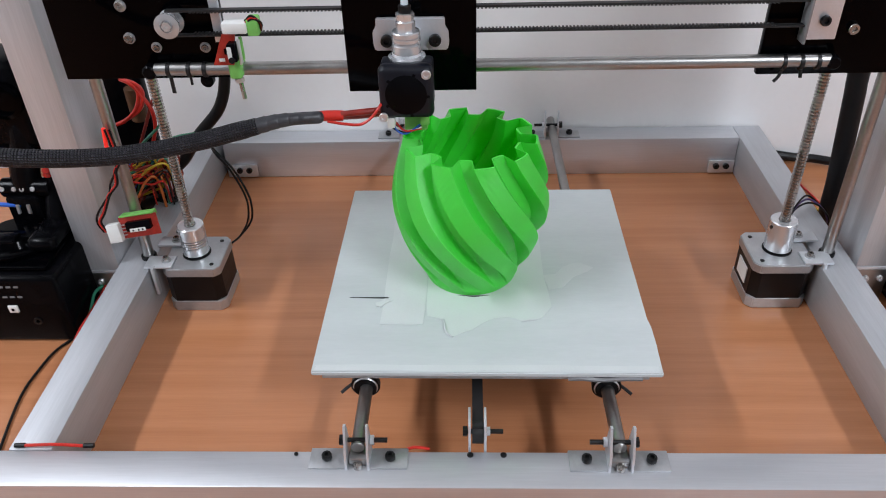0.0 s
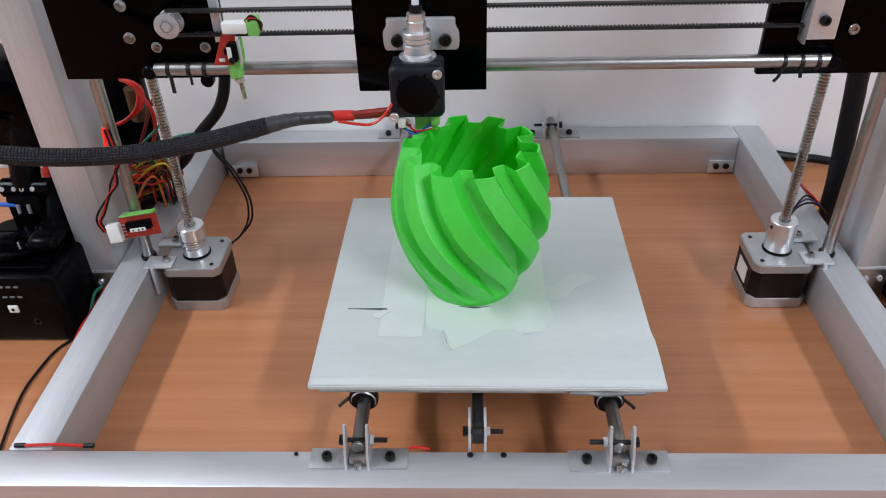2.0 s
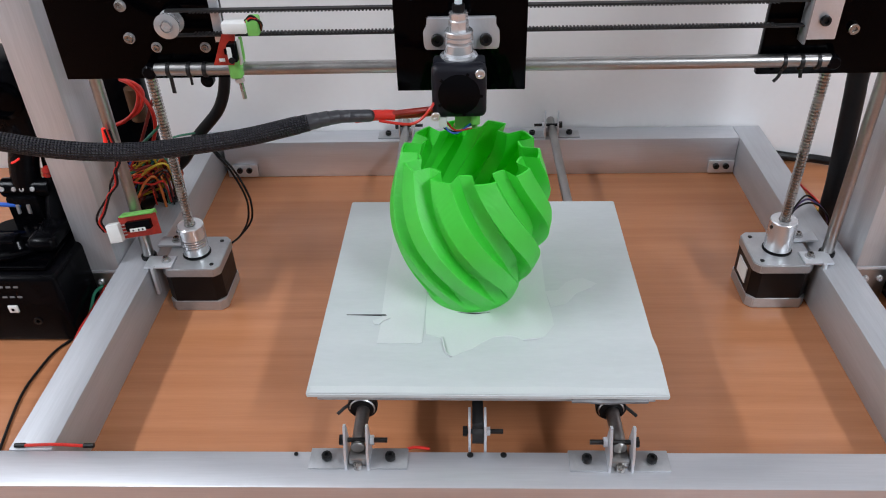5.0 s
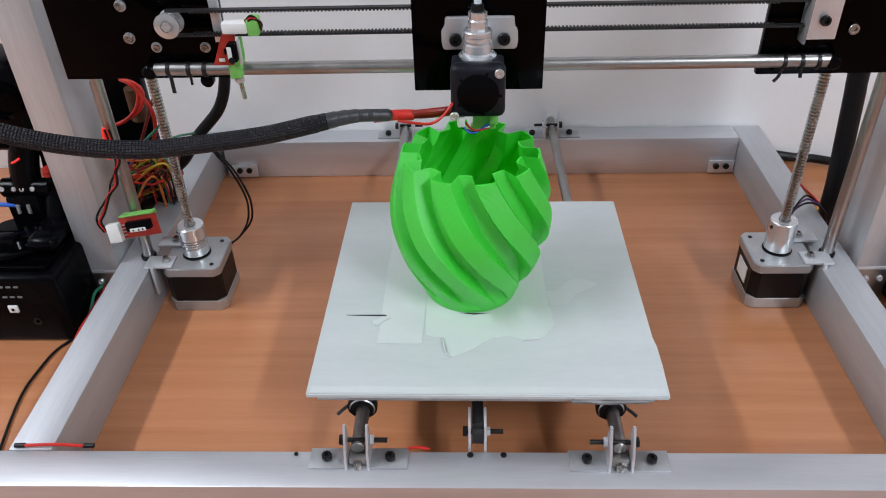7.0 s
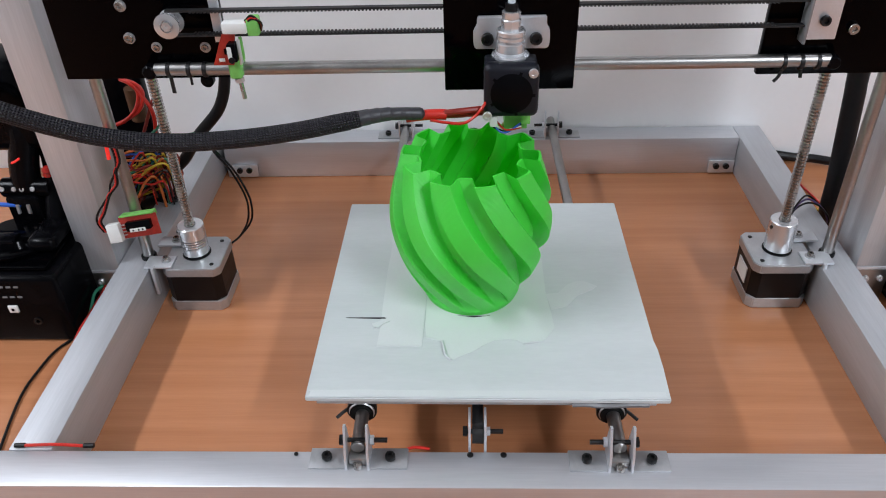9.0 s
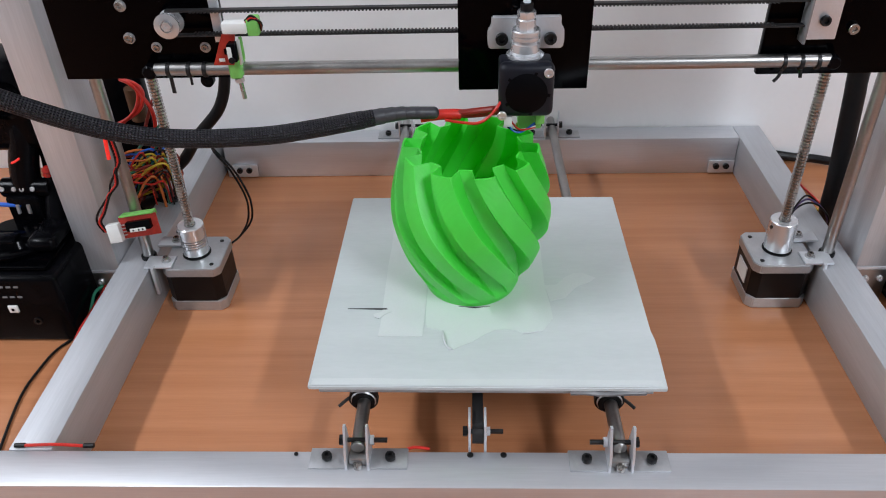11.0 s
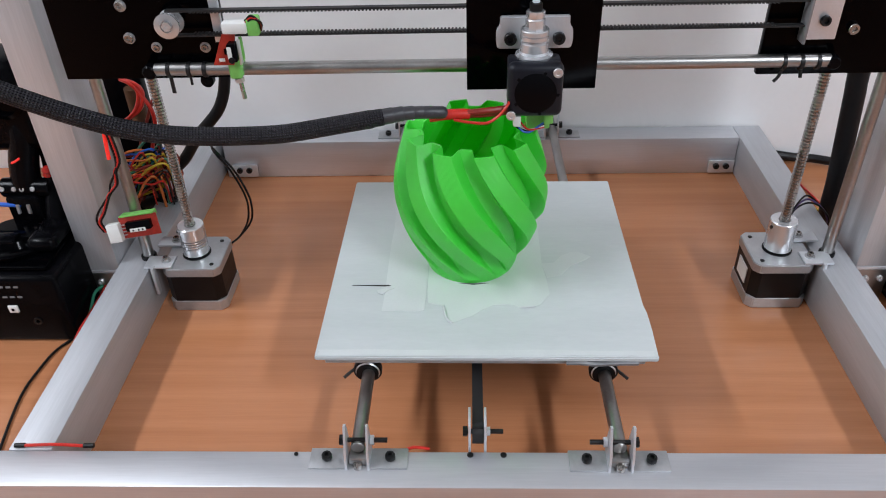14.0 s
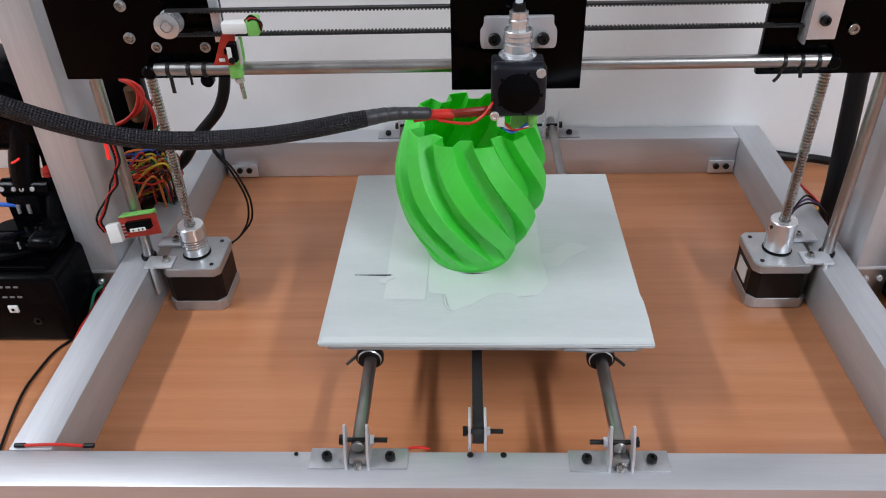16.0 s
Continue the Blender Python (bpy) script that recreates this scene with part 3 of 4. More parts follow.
# ---------------------------------------------------------------- the cross beam: end plates, belt, print head
def end_plates():
    y0, y1 = 0.0900, 0.0950
    a = thing("beam_end_plate", "glossy black acrylic plate with bolts and an idler", "plate", group="end plates")
    part("plate", box(-0.2660, -0.1590, y0, y1, 0.1920, 0.330, 0.0006), ACRYLIC, a)
    for x, z in ((-0.2189, 0.2388), (-0.2184, 0.2188)):
        bolt(a, (x, y0, z), (0, -1, 0), 0.0027, 0.0024, SCREW, washer=0.0036)
    for x, z in ((-0.2028, 0.2127), (-0.1722, 0.2122)):
        bolt(a, (x, y0, z), (0, -1, 0), 0.0022, 0.0024, SCREW, washer=0.0033)
    p = part("idler", lathe([(0.0055, 0), (0.0077, 0.0004), (0.0077, 0.0014), (0.0055, 0.0020), (0.0055, 0.0085), (0.0077, 0.0091), (0.0077, 0.0103), (0.0040, 0.0106), (0.0036, 0.0090), (0, 0.0090)], 32, aim((-0.1895, y0, 0.2290), (-0.1895, 0, 0.2290))), CHROME, a, "silver flanged belt idler")
    part("idler_bolt", lathe([(0.0030, 0.009), (0.0030, 0.0115), (0.0014, 0.0115), (0.0012, 0.0104), (0, 0.0104)], 6, aim((-0.1895, y0, 0.2290), (-0.1895, 0, 0.2290))), STEEL, p)
    for x in (-0.1965, -0.1835, -0.1735):
        part("cable_tie", lathe([(0.0044, -0.0014), (0.0049, -0.0011), (0.0049, 0.0011), (0.0044, 0.0014)], 20, aim((x, 0.0855, 0.1995), (x + 1, 0.0855, 0.1995))), BLACK_BOLT, a)
    part("tie_tail", box(-0.1972, -0.1950, 0.0835, 0.0845, 0.1845, 0.1960), BLACK_BOLT, a)
    part("tie_tail", box(-0.1842, -0.1828, 0.0835, 0.0845, 0.1900, 0.1960), BLACK_BOLT, a)
    part("rod_stop", lathe([(0.0034, -0.004), (0.0045, -0.003), (0.0045, 0.003), (0.0034, 0.004)], 18, aim((-0.2085, 0.0850, 0.1990), (-0.2085, 0, 0.1990))), BLACK, a)
    c = thing("beam_end_plate", "glossy black acrylic plate with an aluminium motor bracket", "plate", group="end plates")
    part("plate", box(0.1700, 0.2960, y0, y1, 0.1890, 0.330, 0.0006), ACRYLIC, c)
    br = part("bracket", box(0.1908, 0.2112, 0.0868, 0.0890, 0.2120, 0.30, 0.0006), ALU, c, "bent aluminium bracket")
    part("bracket_flange", box(0.1891, 0.1907, 0.0790, 0.0890, 0.2120, 0.30, 0.0004), GREY, br)
    bolt(c, (0.2022, 0.0868, 0.2240), (0, -1, 0), 0.0031, 0.003)
    bolt(c, (0.2213, y0, 0.2178), (0, -1, 0), 0.0034, 0.003, SCREW)
    for x in (0.1830, 0.1935, 0.2035):
        part("cable_tie", lathe([(0.0044, -0.0014), (0.0049, -0.0011), (0.0049, 0.0011), (0.0044, 0.0014)], 20, aim((x, 0.0855, 0.199), (x + 1, 0.0855, 0.199))), BLACK_BOLT, c)
    part("tie_tail", tube([(0.1830, 0.0840, 0.1945), (0.1815, 0.0838, 0.1900), (0.1790, 0.0835, 0.1870)], 0.0010, 6, 3), BLACK_BOLT, c)
    part("tie_tail", tube([(0.1940, 0.0840, 0.1945), (0.1945, 0.0838, 0.1920), (0.1948, 0.0835, 0.1895)], 0.0012, 6, 3), BLACK_BOLT, c)
    part("rod_stop", lathe([(0.0032, -0.004), (0.0042, -0.003), (0.0042, 0.003), (0.0032, 0.004)], 18, aim((0.2125, 0.0850, 0.1990), (0.2125, 0, 0.1990))), BLACK, c)
    # toothed belt over the idler
    b = thing("beam_belt", "black toothed drive belt along the cross beam", "belt")
    for z, s in ((0.2374, -1), (0.2224, 1)):
        m = box(-0.1895, 0.1888, 0.0812, 0.0855, z - 0.0006, z + 0.0006)
        part("strand", m, BELT, b)
        t = bmesh.new()
        x = -0.175
        while x < 0.172:
            box(x, x + 0.0011, 0.0812, 0.0855, min(z + s * 0.0006, z + s * 0.0014), max(z + s * 0.0006, z + s * 0.0014), bm=t)
            x += 0.0022
        tagged(part("teeth", t, BELT, b), kind="stuff")


end_plates()


def extruder():
    """Built round the nozzle's axis: the local origin is on the axis, at table height."""
    h = thing("extruder", "black extruder with an aluminium mount and a cooling fan", "extruder")
    part("back_plate", box(-0.0385, 0.0400, 0.0200, 0.0250, 0.1878, 0.330, 0.0006), ACRYLIC, h, "glossy black acrylic carriage plate")
    # slotted aluminium holder with a bolt at each side
    b = bmesh.new()
    prof = [(-0.0215, 0.2150), (0.0215, 0.2150), (0.0225, 0.2190), (0.0222, 0.2265), (0.0202, 0.2290), (0.0202, 0.2345), (-0.0202, 0.2345), (-0.0205, 0.2290), (-0.0225, 0.2265), (-0.0225, 0.2190)]
    f0, f1 = [b.verts.new((x, 0.0195, z)) for x, z in prof], [b.verts.new((x, 0.0165, z)) for x, z in prof]
    b.faces.new(f0)
    b.faces.new(f1[::-1])
    for i in range(len(prof)):
        j = (i + 1) % len(prof)
        b.faces.new((f0[i], f0[j], f1[j], f1[i]))
    bmesh.ops.recalc_face_normals(b, faces=b.faces)
    bmesh.ops.bevel(b, geom=b.edges[:], offset=0.0007, segments=2, affect="EDGES")
    mount = part("mount", b, ALU, h, "bent aluminium hot-end mount")
    part("mount_shelf", box(-0.0062, 0.0062, -0.0040, 0.0165, 0.2262, 0.2285, 0.0006), ALU, mount)
    mount.location.x = 0.0014
    for x in (-0.0128, 0.0156):
        bolt(h, (x, 0.0165, 0.2215), (0, -1, 0), 0.0037, 0.003, BLACK_BOLT)
    part("tube_fitting", lathe([(0.0056, 0.2330), (0.0056, 0.2385), (0.0050, 0.2392), (0.0053, 0.2402), (0.0053, 0.2432), (0.0038, 0.2434), (0.0030, 0.2434)], 8), CHROME, h, "nickel push-in tube fitting")
    part("fitting_ring", lathe([(0.0036, 0.2434), (0.0036, 0.2475), (0.0025, 0.2478)], 16), RUBBER, h)
    part("feed_tube", cyl((0, 0, 0.2440), (0, 0.001, 0.31), 0.0021, 14), PTFE, h, "pale plastic feed tube")
    part("collar", lathe([(0.0105, 0.2168), (0.0108, 0.2174), (0.0108, 0.2186), (0.0084, 0.2194), (0.0082, 0.2215), (0.0080, 0.2255), (0.0066, 0.2266), (0.0082, 0.2276), (0.0082, 0.2296), (0.0074, 0.2300), (0.0082, 0.2304), (0.0082, 0.2326), (0.0076, 0.2332)], 28), CHROME, h, "turned steel collar")
    prof = [(0.0060, 0.1870)]
    for i in range(11):
        z = 0.1880 + i * 0.0026
        prof += [(0.0060, z), (0.0110, z), (0.0110, z + 0.0011), (0.0060, z + 0.0011)]
    prof += [(0.0085, 0.2168), (0.0085, 0.2205), (0.0078, 0.2215)]
    part("heat_sink", lathe(prof, 28), ALU, h, "finned aluminium heat sink")
    # fan with its housing
    fan = part("fan_housing", box(-0.0155, 0.0155, -0.0215, -0.0115, 0.1885, 0.2200, 0.0040, 4), NAVY, h, "black cooling-fan housing")
    part("fan_clip", box(-0.0150, 0.0150, -0.0115, 0.0040, 0.1900, 0.2175, 0.0020, 2), NAVY, h)
    part("fan_sticker", lathe([(0.0118, 0), (0.0118, 0.0004), (0.0112, 0.0006), (0, 0.0006)], 32, aim((0, -0.0215, 0.2035), (0, -1, 0.2035))), BLACK, fan)
    for i in range(5):
        a = i * 1.2566 + 0.4
        part("fan_rim", box(-0.0008, 0.0008, -0.0219, -0.0214, 0.0112, 0.0134, 0.0001), BLACK, fan).matrix_basis = pose(0, 0, 0.2035) @ pose(0, 0, 0, 0, math.degrees(a), 0)
    for x, z in ((0.0118, 0.2158), (-0.0135, 0.1905)):
        q = bolt(h, (x, -0.0215, z), (0, -1, 0), 0.0027, 0.0018, STEEL, "screw")
    part("wire_clip", box(-0.0120, -0.0075, -0.0200, -0.0140, 0.1820, 0.1885, 0.001), WHITEP, h)
    # heater block and nozzle
    part("heater_block", box(-0.0030, 0.0105, -0.0070, 0.0100, 0.1745, 0.1845, 0.0006), LIME, h, "heater block wrapped in green tape")
    part("heater_flap", box(0.0065, 0.0120, -0.0115, -0.0075, 0.1795, 0.1865, 0.0008), LIME, h)
    part("heat_break", cyl((0, 0, 0.1845), (0, 0, 0.1880), 0.0021, 12), STEEL, h)
    part("nozzle", lathe([(0.0003, 0.1698), (0.0010, 0.1700), (0.0030, 0.1728), (0.0040, 0.1730), (0.0040, 0.1746)], 12), BRASS, h, "brass nozzle")
    for i, (mt, dz) in enumerate(((BLACKW, 0.0), (WHITEP, 0.0014), (BLUE, -0.001), (RED, 0.0022))):
        part("sensor_wire", tube([(-0.0095, -0.013, 0.1880 - dz), (-0.0100 + i * 0.001, -0.012, 0.1790 + dz), (-0.0020, -0.011 - i * 0.0006, 0.1755 + dz * 0.6), (0.0070, -0.0095, 0.1790 - dz)], 0.0006, 6, 4), mt, h)
    # red supply wires
    part("supply_wire", tube([(-0.0600, -0.0212, 0.1898), (-0.0500, -0.0205, 0.1908), (-0.0420, -0.0198, 0.1908), (-0.0370, -0.0192, 0.1903)], 0.0031, 12, 5), RED, h, "bright red insulated wires")
    for y, z, r in ((-0.0195, 0.1922, 0.0020), (-0.0165, 0.1895, 0.0024)):
        part("supply_wire", tube([(-0.0440, -0.020, 0.1908), (-0.0290, y, z), (-0.0110, y + 0.004, z)], r, 10, 5), DARKRED, h, "dark red wire")
    part("fan_wire", tube([(-0.0460, -0.0225, 0.1885), (-0.0360, -0.0235, 0.1872), (-0.0270, -0.0235, 0.1868), (-0.0205, -0.0225, 0.1905), (-0.0165, -0.0222, 0.1955), (-0.0135, -0.0180, 0.1985)], 0.0009, 6, 5), RED, h)
    return h


HEAD = extruder()


# ---------------------------------------------------------------- small switches, wires and the things round the printer
def lift_switch():
    e = thing("lift_endstop", "red endstop board with a white plug on the guide rod", "switch", (-0.2485, 0.0960, 0.0810))
    e.matrix_basis = pose(-0.2510, 0.0950, 0.0765, -14, -7, 4)
    e.scale = (0.82, 0.84, 0.74)
    part("board", box(-0.0170, 0.0175, -0.0008, 0.0008, -0.0115, 0.0105, 0.0003), PCB, e, "red circuit board")
    part("holder", box(-0.0150, 0.0160, 0.0008, 0.0075, 0.0075, 0.0128, 0.0012), LIME, e, "light green printed holder")
    part("holder", box(-0.0150, 0.0160, -0.0030, 0.0008, 0.0108, 0.0128, 0.0006), LIME, e)
    sw = part("switch", box(-0.0095, 0.0125, -0.0075, -0.0008, -0.0030, 0.0062, 0.0006), BLACK, e, "black micro switch")
    part("roller", box(-0.0060, 0.0080, -0.0083, -0.0076, -0.0036, 0.0000, 0.0002), WHITEP, sw)
    for x in (-0.0035, 0.0015, 0.0050):
        part("mark", box(x, x + 0.0012, -0.0087, -0.0083, -0.0026, -0.0010), BLACK, sw)
    part("plug", box(-0.0275, -0.0160, -0.0070, 0.0010, -0.0125, 0.0065, 0.0008), WHITEP, e, "white plug")
    for i in range(4):
        z = -0.0075 + i * 0.0035
        part("pin", cyl((-0.0165, -0.0015, z), (-0.0125, -0.0015, z), 0.0005, 6), STEEL, e)
    return e


lift_switch()
for o, mt in ((0.0, BLACKW), (0.0016, RED), (0.0030, BLACKW)):
    w = math.copysign(0.0010, 0.001 - o)
    solid("switch_wire", tube([(-0.2570 + o, 0.0990, 0.1520), (-0.2545 + o, 0.0965, 0.1306), (-0.2578 + o + w, 0.0950, 0.1216), (-0.2612 + o - w, 0.0940, 0.1120), (-0.2668 + o + w, 0.0935, 0.1033), (-0.2762 + o - w, 0.0930, 0.0890), (-0.2803 + o, 0.0925, 0.0807), (-0.2775 + o, 0.0925, 0.0720)], 0.0008, 7, 5), mt, "thin wire twisted down to the endstop plug", "wire", "loose wires")


def beam_switch():
    e = thing("beam_endstop", "red endstop board in a light green clamp on the cross rod", "switch")
    b = bmesh.new()
    pts = [(-0.1642, 0.2062), (-0.1515, 0.2062), (-0.1480, 0.2250), (-0.1560, 0.2250)]
    lo, hi = [b.verts.new((x, 0.0752, z)) for x, z in pts], [b.verts.new((x, 0.0768, z)) for x, z in pts]
    b.faces.new(lo)
    b.faces.new(hi[::-1])
    for i in range(4):
        b.faces.new((lo[i], lo[(i + 1) % 4], hi[(i + 1) % 4], hi[i]))
    bmesh.ops.recalc_face_normals(b, faces=b.faces)
    part("board", b, PCB, e, "red circuit board")
    part("plug", box(-0.1535, -0.1385, 0.0690, 0.0770, 0.2272, 0.2340, 0.0012), WHITEP, e, "white plug")
    part("holder", box(-0.1388, -0.1318, 0.0700, 0.0790, 0.2255, 0.2362, 0.0012), LIME, e, "light green printed holder")
    part("holder", box(-0.1468, -0.1448, 0.0760, 0.0790, 0.2085, 0.2230, 0.0008), LIME, e)
    sw = part("switch", box(-0.1522, -0.1470, 0.0680, 0.0752, 0.2105, 0.2215, 0.0006), BLACK, e, "black micro switch")
    part("label", box(-0.1520, -0.1495, 0.0676, 0.0680, 0.2125, 0.2200), WHITEP, sw)
    part("lever_roller", cyl((-0.1500, 0.0690, 0.2120), (-0.1500, 0.0670, 0.2120), 0.0019, 12), RUBBER, sw)
    part("chip", box(-0.1600, -0.1565, 0.0744, 0.0753, 0.2085, 0.2105, 0.0002), WHITEP, e)
    part("chip", box(-0.1560, -0.1540, 0.0744, 0.0753, 0.2130, 0.2165, 0.0002), BLACK, e)
    part("lever", box(-0.1462, -0.1452, 0.0700, 0.0745, 0.2080, 0.2230, 0.0002), STEEL, sw, "thin metal switch lever")
    part("clamp", box(-0.1562, -0.1485, 0.0760, 0.0905, 0.1962, 0.2090, 0.0018, 3), LIME, e, "light green rod clamp")
    part("clamp_screw", cyl((-0.1512, 0.0800, 0.1965), (-0.1500, 0.0790, 0.1825), 0.0014, 10), SCREW, e)
    part("nut", cyl((-0.1515, 0.0800, 0.1958), (-0.1513, 0.0799, 0.1933), 0.0030, 6), STEEL, e)
    for i, mt in enumerate((BLACKW, RED, BLACKW)):
        part("lead", tube([(-0.1390, 0.0715, 0.2345 - i * 0.001), (-0.1345, 0.0700, 0.2378 - i * 0.0008), (-0.1308 + i * 0.0004, 0.0720, 0.2330), (-0.1320, 0.0760, 0.2270)], 0.0008, 6, 4), mt, e)
    part("support", box(-0.1640, -0.1585, 0.0862, 0.0898, 0.2165, 0.300, 0.0004), ALU, e, "narrow aluminium strip")


beam_switch()
solid("adjusting_knob", lathe([(0.0030, -0.003), (0.0042, -0.0022), (0.0042, 0.0022), (0.0030, 0.003)], 16, aim((-0.1762, 0.0930, 0.1893), (-0.1762, 0.09, 0.1893))), BLACK, "black round knob under the acrylic plate", "knob")


def cables():
    g = "loose wires"
    solid("power_cable", tube([(-0.2010, 0.2, 0.190), (-0.2012, 0.2, 0.150), (-0.2110, 0.2, 0.1205), (-0.2335, 0.2, 0.0957), (-0.2543, 0.2, 0.0692), (-0.2860, 0.205, 0.0480), (-0.3150, 0.215, 0.020), (-0.36, 0.24, 0.006)], 0.0047, 14, 6), BLACKW, "thick black cable that hangs behind the lead screw", "cable")
    for i, o in enumerate((0.0, 0.0028)):
        solid("motor_wire", tube([(-0.2130, 0.17, 0.105), (-0.2009, 0.14, 0.1125 + o), (-0.1920 + o, 0.14, 0.0975), (-0.1855 + o, 0.14, 0.0800), (-0.1832 + o, 0.14, 0.0660), (-0.1860 + o, 0.14, 0.0500), (-0.1945, 0.139, 0.0360), (-0.2030, 0.136, 0.0300)], 0.00085, 7, 5), BLACKW, "thin black wire that loops to the motor", "wire", g)
    # dark electronics behind the upright, with its tangle of wires
    b = thing("electronics_box", "open black electronics box with a brown coil", "electronics")
    part("back", box(-0.350, -0.2885, 0.240, 0.250, 0.0, 0.175, 0.001), BLACK, b)
    part("tray", box(-0.350, -0.280, 0.195, 0.240, 0.0, 0.030, 0.001), BLACK, b)
    part("coil", lathe([(0.004, 0), (0.0075, 0.001), (0.0075, 0.03), (0.004, 0.031)], 16, pose(-0.2930, 0.232, 0.095)), mat("brown_coil", (0.09, 0.038, 0.014), 0.5, 0, vary=0.2, scale=300), b, "brown wound coil")
    rnd = random.Random(9)
    for x in (-0.2720, -0.2755):
        solid("red_supply_wire", tube([(-0.2990, 0.2, 0.1065), (-0.2885, 0.198, 0.1120), (-0.2775 + (x + 0.2755), 0.196, 0.1225), (-0.2735 + (x + 0.2755), 0.198, 0.1350), (-0.2790 + (x + 0.2755), 0.2, 0.1420), (-0.2885, 0.205, 0.1440)], 0.0017, 8, 6), RED, "thick red wire in a loop", "wire", g)
    solid("red_supply_wire", tube([(-0.2740, 0.198, 0.1380), (-0.2655, 0.196, 0.1220), (-0.2665, 0.197, 0.1050), (-0.2745, 0.2, 0.0860), (-0.284, 0.205, 0.060)], 0.0016, 8, 6), RED, "thick red wire that hangs down", "wire", g)
    solid("red_supply_wire", tube([(-0.2632, 0.198, 0.1290), (-0.2740, 0.198, 0.1075), (-0.2850, 0.2, 0.0860), (-0.2950, 0.205, 0.0650)], 0.0014, 8, 6), DARKRED, "dark red wire that hangs down", "wire", g)
    solid("signal_wire", tube([(-0.2585, 0.198, 0.1100), (-0.2700, 0.196, 0.1000), (-0.2830, 0.198, 0.0880), (-0.2950, 0.2, 0.0740)], 0.0013, 8, 6), GREENW, "green wire in the tangle", "wire", g)
    solid("signal_wire", tube([(-0.2320, 0.19, 0.1030), (-0.2480, 0.19, 0.1000), (-0.2640, 0.192, 0.0930), (-0.2760, 0.196, 0.0800)], 0.0009, 8, 6), GREENW, "green wire across the lead screw", "wire", g)
    mats = [YELLOW, ORANGE, GREENW, RED, BLACKW, DARKRED, YELLOW, ORANGE, BLUE, RED, DARKRED, BLACKW]
    for i in range(46):
        mt = mats[i % len(mats)]
        y0 = 0.186 + rnd.uniform(-0.012, 0.012)
        a = Vector((-0.302 + rnd.uniform(-0.006, 0.010), y0, 0.058 + rnd.uniform(-0.024, 0.018)))
        c = Vector((-0.262 + rnd.uniform(-0.012, 0.010), y0 - 0.004, 0.082 + rnd.uniform(-0.016, 0.012)))
        m1 = a.lerp(c, 0.35) + Vector((rnd.uniform(-0.004, 0.004), rnd.uniform(-0.006, 0.006), rnd.uniform(-0.003, 0.008)))
        m2 = a.lerp(c, 0.7) + Vector((rnd.uniform(-0.004, 0.004), rnd.uniform(-0.006, 0.006), rnd.uniform(-0.003, 0.009)))
        solid("signal_wire", tube([a + Vector((-0.01, 0.004, -0.02)), a, m1, m2, c, c + Vector((-0.004, 0.012, -0.03 + rnd.uniform(-0.01, 0.01)))], rnd.choice((0.0007, 0.0009, 0.0011)), 6, 4), mt, "thin coloured wire in a tangle", "wire", g)
    loom = [(-0.2560, 0.19, 0.050), (-0.2600, 0.19, 0.0450), (-0.2700, 0.192, 0.0400), (-0.2950, 0.20, 0.030)]
    solid("wire_loom", tube(loom, 0.0055, 12, 6), BLACKW, "black wrapped wire loom under the tangle", "cable")
    # flat runs on table and rails
    solid("table_cable", tube([(-0.2935, 0.095, 0.012), (-0.2965, 0.075, 0.004), (-0.3070, 0.056, 0.0012), (-0.3150, 0.040, 0.0012), (-0.3185, 0.015, 0.0012), (-0.3187, -0.002, 0.0012), (-0.3150, -0.026, 0.0012), (-0.3098, -0.051, 0.0012), (-0.300, -0.10, 0.0012)], 0.0010, 8, 6), BLACKW, "thin black cable lying on the table", "cable")
    solid("rail_wire", tube([(-0.2935, 0.0970, 0.018), (-0.2928, 0.085, 0.018), (-0.2925, 0.065, 0.018), (-0.2938, 0.044, 0.016), (-0.2945, 0.030, 0.010), (-0.293, 0.010, 0.003)], 0.0014, 8, 6), RED, "red wire along the frame", "wire", g)
    solid("rail_wire", tube([(-0.2965, 0.0975, 0.018), (-0.2990, 0.088, 0.018), (-0.2968, 0.072, 0.014), (-0.2960, 0.050, 0.008)], 0.0012, 8, 6), GREENW, "green wire along the frame", "wire", g)
    solid("joint_wire", tube([(-0.2713, -0.0790, 0.0396), (-0.2600, -0.0788, 0.0400), (-0.2470, -0.0785, 0.0402), (-0.2290, -0.0788, 0.0392)], 0.0010, 8, 6), RED, "short red wire in the frame's joint", "wire", g)
    for x in (-0.2690, -0.2285):
        solid("wire_end", cyl((x - 0.003, -0.0790, 0.0398), (x + 0.003, -0.0788, 0.0398), 0.0014, 8), BLACKW, "black sleeve at a wire end", "wire", g)
    solid("joint_wire", tube([(-0.0449, -0.0790, 0.0380), (-0.0400, -0.0788, 0.0392), (-0.0321, -0.0790, 0.0382)], 0.0009, 8, 5), RED, "short red wire behind the front rail", "wire", g)
    # at the other side
    for i, mt in enumerate((BLACKW, mat("violet_wire", (0.10, 0.05, 0.22), 0.4, 0, vary=0.1, scale=100), BLACKW)):
        o = i * 0.0022
        solid("motor_wire", tube([(0.2400, 0.137, 0.030), (0.2455, 0.150, 0.0420), (0.2530, 0.160, 0.0445 + o), (0.2650, 0.168 + o, 0.0450 + o), (0.2735, 0.165 + o, 0.0440), (0.2800, 0.158 + o, 0.0370), (0.2880, 0.17, 0.015)], 0.0008, 7, 5), mt, "thin wire from the motor over the rail", "wire", g)
